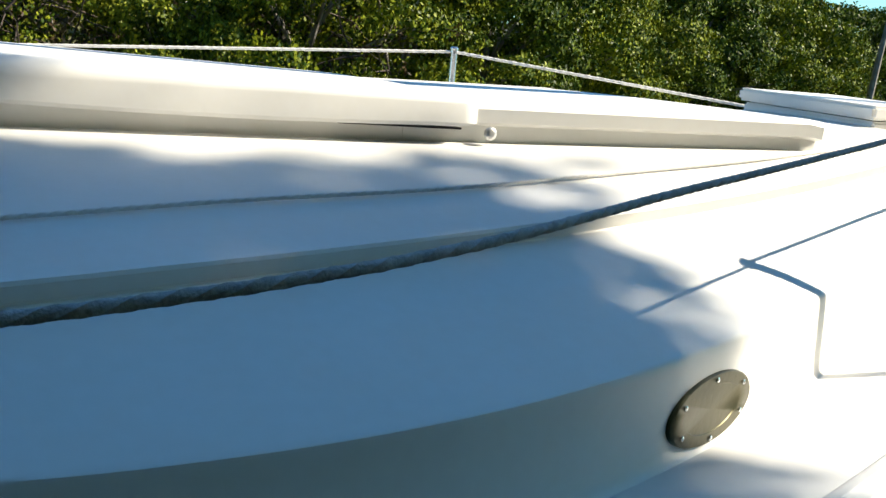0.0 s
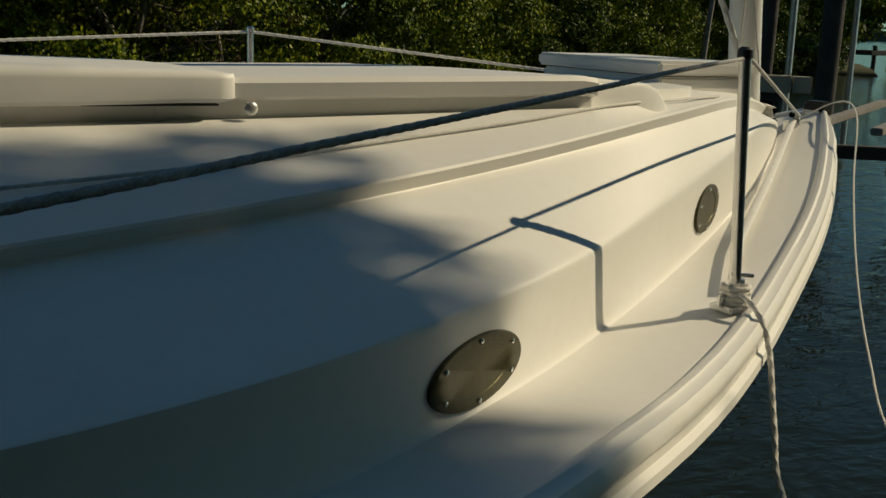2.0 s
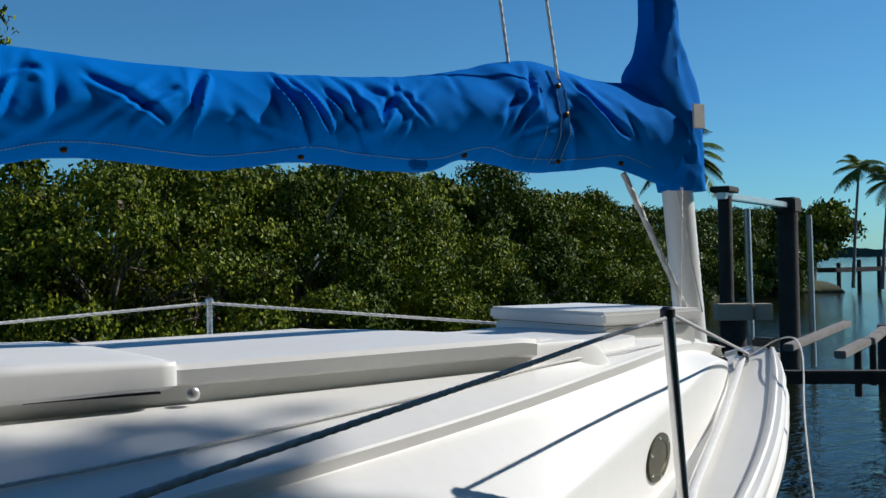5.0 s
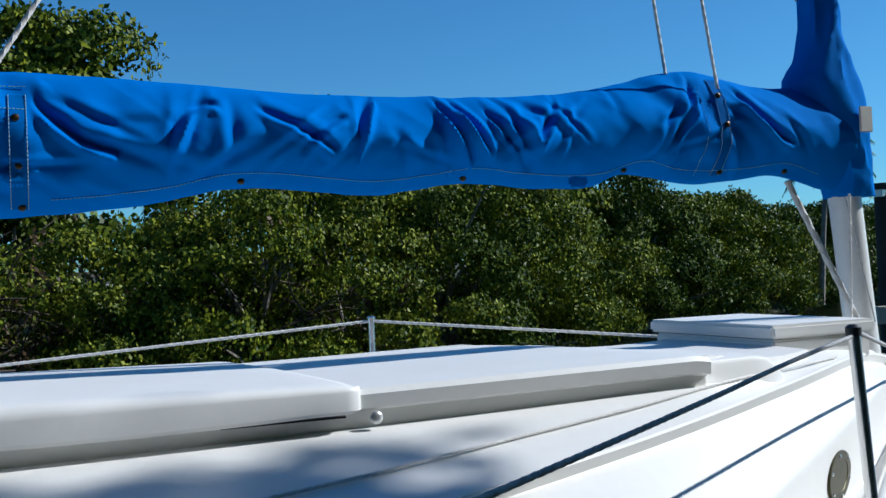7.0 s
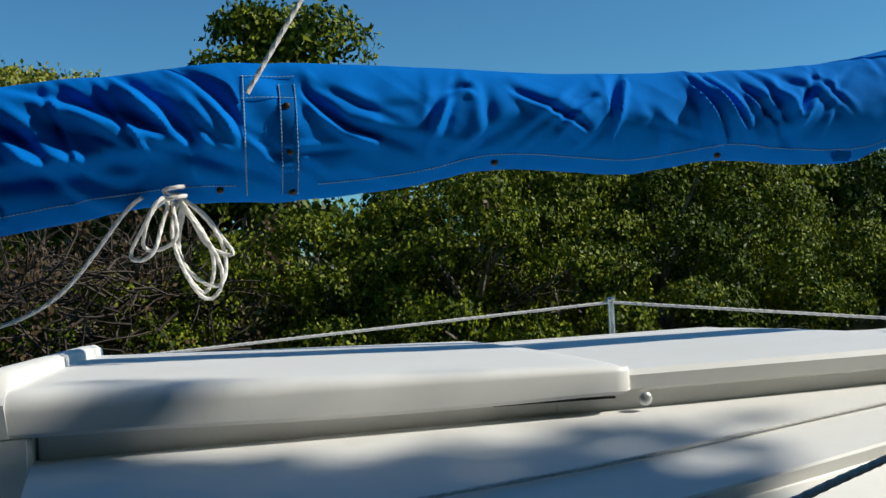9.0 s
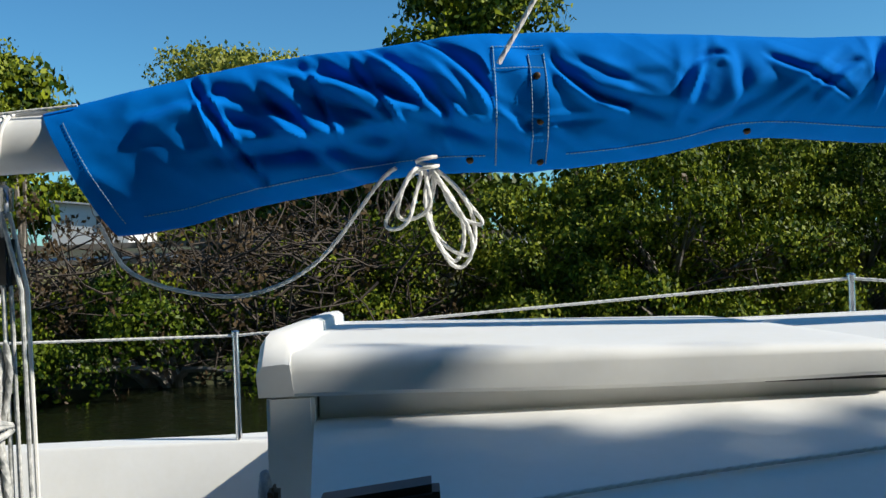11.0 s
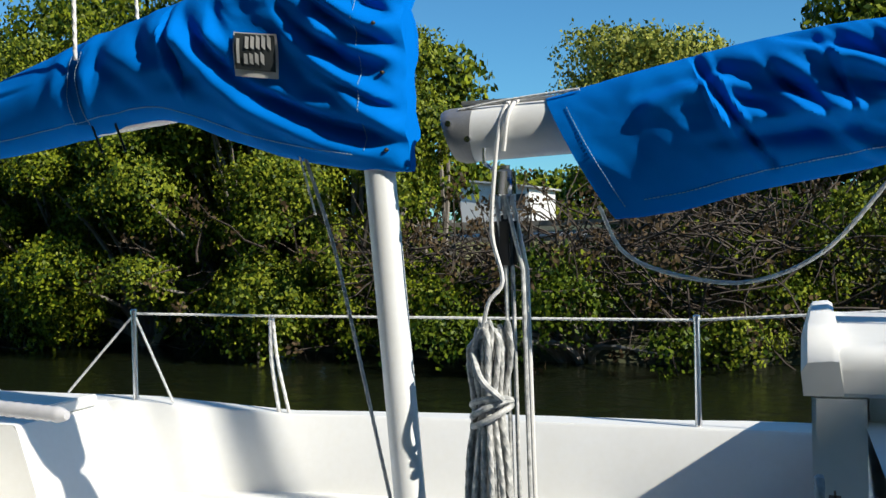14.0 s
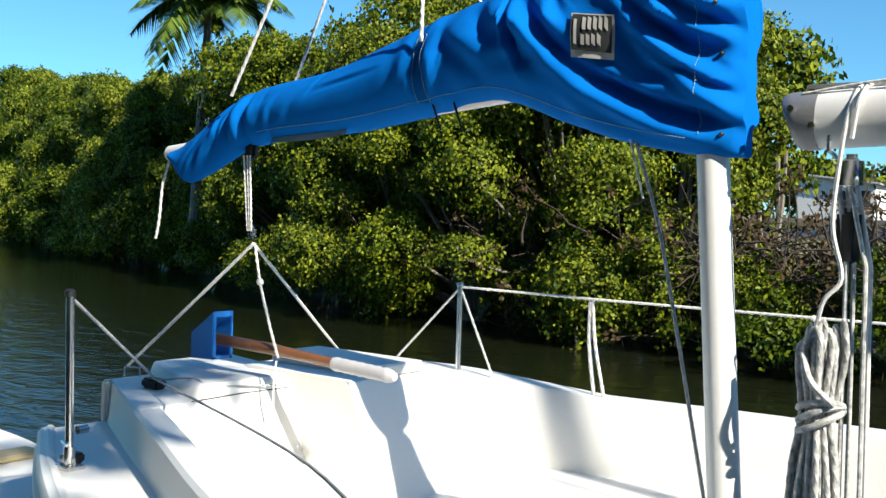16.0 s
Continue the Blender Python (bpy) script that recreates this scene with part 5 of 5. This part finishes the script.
leaves_mesh("crown", crown(rng, blobs, 13500, 0.13, 0.9), LEAF, t)

# unseen wood added on the dock side, behind and over the camera, blocking sky
for k in range(18):
    x, y = -10.0 + 1.25 * k, (-3.4, -7.0)[k % 2]
    mangrove(x, y, (7.0, 10.5)[k % 2] + 0.5 * (k % 3), 2.6, 700 + k, n=13000, leaf=0.42, low=0.12, name="broadleaf_tree", label="unseen leafy tree added beside the dock to block sky light", z0=0.1, group="trees beside the dock", limbs=18)

# ---- far side: house, fence, dead brush, boat lift, distant dock ----
HOUSE = mat("house_paint", (0.78, 0.77, 0.74), 0.7, noise=(0.8, 0.2), tint=(0.6, 0.58, 0.54))
ROOFM = mat("roof_sheet", (0.5, 0.5, 0.5), 0.6, noise=(2, 0.4))
GLASS = mat("window_glass", (0.05, 0.06, 0.07), 0.08)
house = thing("house", (-11.2, 38.0, 0.9), "low white house with a shallow roof seen between the trees", "house")
bm = cuboid((-13.0, 37.0, 1.5), (-10.3, 41.0, 3.3), 0.02)
for v in bm.verts:
    if v.co.z > 2:
        v.co.z += 0.12 * (-11.0 - v.co.x)
part("wall", bm, HOUSE, house)
bm = cuboid((-13.2, 36.8, 3.3), (-10.1, 41.2, 3.38), 0.02)
for v in bm.verts:
    v.co.z += 0.12 * (-11.0 - v.co.x)
part("roof", bm, ROOFM, house)
for wx, wz in ((-11.4, 2.45), (-10.8, 2.45)):
    w = part("window", cuboid((wx, 36.97, wz), (wx + 0.34, 37.02, wz + 0.55)), GLASS, house)
    part("frame", cuboid((wx - 0.05, 36.95, wz + 0.55), (wx + 0.39, 37.02, wz + 0.61)), HOUSE, w)
GREYWOOD = mat("weathered_wood", (0.26, 0.24, 0.22), 0.85, noise=(5, 0.7), tint=(0.14, 0.12, 0.10), bump=(30, 0.004))
fence = thing("fence", (-3, 20, 0.6), "weathered grey rail fence behind the bank", "fence")
for k in range(9):
    part("post", cuboid((-9 + 1.6 * k, 19.95, 0.8), (-8.9 + 1.6 * k, 20.05, 1.85), 0.01), GREYWOOD, fence)
for z in (1.38, 1.68):
    part("rail", cuboid((-9.2, 19.9, z), (4.2, 19.95, z + 0.11), 0.01), GREYWOOD, fence)
PALE = mat("pavement", (0.42, 0.41, 0.39), 0.9, noise=(0.5, 0.3))
rd = raw("road", [(-30, 24, 1.36), (5, 24, 1.36), (5, 27, 1.55), (-30, 27, 1.55)], [(0, 1, 2, 3)], PALE)
tagged(rd, "pale road strip behind the trees", "road", kind="structure")
LAWN = mat("dry_lawn", (0.13, 0.13, 0.035), 0.95, noise=(0.6, 0.8), tint=(0.20, 0.17, 0.07), bump=(6, 0.05))
lw = raw("lawn", [(-14, 15.6, 0.72), (5, 15.6, 0.72), (5, 23.9, 1.36), (-14, 23.9, 1.36)], [(0, 1, 2, 3)], LAWN)
tagged(lw, "dry yellow-green lawn behind the bank", "lawn", kind="structure")
# twigs coloured darker to stand for canopy shade over the brush
TWIG = mat("dead_twig", (0.04, 0.028, 0.02), 0.9, noise=(8, 0.6), tint=(0.10, 0.08, 0.062))
DEADLEAF = leaf_mat("dead_leaf", (0.04, 0.027, 0.014), (0.12, 0.08, 0.04))


def brush(x, y, w, h, n, seed):
    """A tangle of bare curved branches with some dry leaves."""
    rng = np.random.default_rng(seed)
    t = thing("dead_brush", (x, y, 0.2), "tangle of bare brown branches on the bank", "bush", "dead brush")
    bm = bmesh.new()
    tips = []
    for k in range(n):
        a, l = rng.random() * 6.28, 0.5 + rng.random() * 0.9
        p = Vector((x + rng.normal() * w * 0.4, y + rng.normal() * 0.4, 0.25 + rng.random() * h * 0.6))
        pts = [p]
        d = Vector((math.cos(a), math.sin(a) * 0.5 - 0.25, rng.random() * 1.3 - 0.4)).normalized()
        for q in range(4):
            d = (d + Vector(rng.normal(size=3)) * 0.35).normalized()
            pts.append(pts[-1] + d * l / 4)
        tube(pts, [0.016, 0.013, 0.010, 0.007, 0.004], 4, bm, caps=False)
        tips.append((*pts[-1], 0.15, 0.15, 0.12))
    tagged(part("branch_tangle", bm, TWIG, t), kind="stuff")
    leaves_mesh("dry_leaves", crown(rng, tips, n * 7, 0.07, 0.9), DEADLEAF, t)


for k, (x, y, w, h) in enumerate(((-4.2, 12.4, 1.3, 1.9), (-2.9, 12.2, 1.3, 2.1), (-1.6, 12.2, 1.3, 2.5), (-0.4, 12.8, 1.2, 2.2), (-1.0, 14.2, 1.6, 3.0), (-2.6, 14.4, 1.6, 2.6), (-5.4, 12.2, 1.2, 2.0), (-7.5, 12.4, 1.5, 2.2), (3.4, 13.6, 1.4, 1.6), (-11, 13.2, 1.6, 2.0))):
    brush(x, y, w, h, 130, 500 + k)

DARKWOOD = mat("dark_piling", (0.035, 0.03, 0.026), 0.85, noise=(4, 0.6), tint=(0.08, 0.07, 0.06), bump=(14, 0.01))
lift = thing("boat_lift", (9.4, 8.3, 0.0), "boat lift with dark pilings and aluminium top beam", "boat lift")
for x, y, r in ((8.25, 7.67, 0.072), (10.54, 8.90, 0.125)):
    part("piling", tube([(x, y, -0.8), (x, y, 2.12)], r, 14), DARKWOOD, lift)
d = Vector((2.29, 1.23, 0)).normalized()
ang = math.atan2(1.23, 2.29)
mm = Matrix.Translation((8.25, 7.67, 2.05)) @ Matrix.Rotation(ang, 4, "Z")
part("top_beam", cuboid((-0.15, -0.05, 0.03), (2.75, 0.05, 0.10), 0.01, m=mm), ALU, lift, "aluminium top beam")
part("beam_web", cuboid((-0.18, -0.10, 0.10), (0.18, 0.10, 0.16), 0.01, m=mm), DARKWOOD, lift)
part("motor_box", cuboid((2.44, -0.13, -0.03), (2.80, 0.13, 0.16), 0.02, m=mm), DARKWOOD, lift)
for x, y in ((8.75, 7.82), (10.9, 8.85)):
    part("guide_pole", tube([(x, y, 0.1), (x - 0.03, y, 2.0)], 0.035, 10), ALU, lift, "grey guide pole")
cradle = thing("lift_cradle", (8.0, 6.0, 0.0), "lift cradle of aluminium bunks and dark cross beams over the water", "boat lift")


def beam(p, q, w, h, name, material, parent):
    p, q = Vector(p), Vector(q)
    m = Matrix.Translation(p) @ (q - p).to_track_quat("X", "Z").to_matrix().to_4x4()
    return part(name, cuboid((0, -w / 2, -h), ((q - p).length, w / 2, 0), 0.008, m=m), material, parent)


beam((7.2, 5.95, 0.76), (9.05, 6.85, 0.84), 0.09, 0.06, "bunk", GREYWOOD, cradle)
beam((7.0, 5.27, 0.76), (7.75, 5.62, 0.80), 0.09, 0.06, "bunk", GREYWOOD, cradle)
beam((7.9, 5.70, 0.79), (8.6, 6.08, 0.84), 0.09, 0.06, "bunk", GREYWOOD, cradle)
beam((5.9, 5.1, 0.70), (8.3, 3.2, 0.70), 0.10, 0.09, "cross_beam", DARKWOOD, cradle)
for x, y in ((10.3, 7.35), (9.2, 4.6), (6.9, 2.3)):
    part("piling", tube([(x, y, -0.8), (x, y, 0.72)], 0.09 if x > 10 else 0.14, 12), DARKWOOD, cradle)
for x, y in ((7.5, 5.5), (8.2, 5.9), (7.3, 5.0)):
    part("hanger", tube([(x, y, 0.35), (x, y, 0.72)], 0.03, 8), DARKWOOD, cradle)
PALEWOOD = mat("pale_plank", (0.50, 0.45, 0.36), 0.85, noise=(6, 0.6), tint=(0.30, 0.26, 0.20), bump=(30, 0.003))
blk = thing("wooden_crate", (7.6, 6.95, 0.0), "weathered pale planks stacked on a post", "planks")
part("planks", cuboid((-0.16, -0.06, 0.905), (0.17, 0.06, 1.06), 0.008, m=Matrix.Translation((7.55, 6.9, 0)) @ Matrix.Rotation(radians(-25), 4, "Z")), PALEWOOD, blk)
part("planks", cuboid((0.19, -0.06, 0.905), (0.36, 0.06, 1.055), 0.008, m=Matrix.Translation((7.55, 6.9, 0)) @ Matrix.Rotation(radians(-25), 4, "Z")), PALEWOOD, blk)
part("post", tube([(7.6, 6.95, -0.8), (7.6, 6.95, 0.905)], 0.12, 10), DARKWOOD, blk)
fd = thing("distant_dock", (39, 31, 0), "distant dark dock on pilings", "dock")
part("deck", cuboid((36.5, 29.5, 0.75), (46, 30.7, 0.95), 0.02), DARKWOOD, fd)
for k in range(8):
    part("piling", tube([(36.8 + 1.3 * k, 29.6, -0.5), (36.8 + 1.3 * k, 29.6, 1.15 + 0.12 * (k % 3))], 0.09, 8), DARKWOOD, fd)
rows_ = []
rngf = random.Random(3)
for a in np.linspace(-70, -40, 80):
    px, py = -math.sin(radians(a)) * 700, math.cos(radians(a)) * 700
    rows_.append([(px, py, -1), (px, py, 3 + 4 * rngf.random()), (px * 1.2, py * 1.2, 3)])
FAR = mat("far_woods", (0.05, 0.07, 0.06), 0.95, noise=(0.02, 0.5))
tagged(part("backdrop", loft(rows_), FAR), "low wooded shore on the horizon", "shore", kind="structure")
# dinghy astern
ding = thing("dinghy", (-5.1, 2.1, 0.0), "small white fibreglass dinghy lying astern", "dinghy")
rows_ = []
for x in np.linspace(-6.2, -4.05, 14):
    u = (x + 6.2) / 2.15
    hw = 0.62 * (1 - 0.6 * u ** 4)
    cy = 2.25
    rows_.append([(x, cy - hw * 0.6, 0.02), (x, cy - hw, 0.30), (x, cy - hw - 0.03, 0.37), (x, cy - hw + 0.02, 0.40), (x, cy - hw + 0.1, 0.385), (x, cy, 0.37), (x, cy + hw - 0.1, 0.385), (x, cy + hw - 0.02, 0.40), (x, cy + hw + 0.03, 0.37), (x, cy + hw, 0.30), (x, cy + hw * 0.6, 0.02)])
part("hull", loft(rows_, caps=True), GEL, ding)
part("seat", cuboid((-4.75, 1.75, 0.385), (-4.6, 2.7, 0.415), 0.008), mat("tan_trim", (0.45, 0.38, 0.22), 0.7, noise=(6, 0.5)), ding)

# unseen dock side ground, behind the camera, added for bounce light
dk = raw("dock_ground", [(-60, -60, 0.1), (60, -60, 0.1), (60, 0.25, 0.1), (-60, 0.25, 0.1), (-60, 0.25, -0.6), (60, 0.25, -0.6)], [(0, 1, 2, 3), (3, 2, 5, 4)], EARTH)
tagged(dk, "unseen grassy ground added on the dock side", "ground", kind="structure")
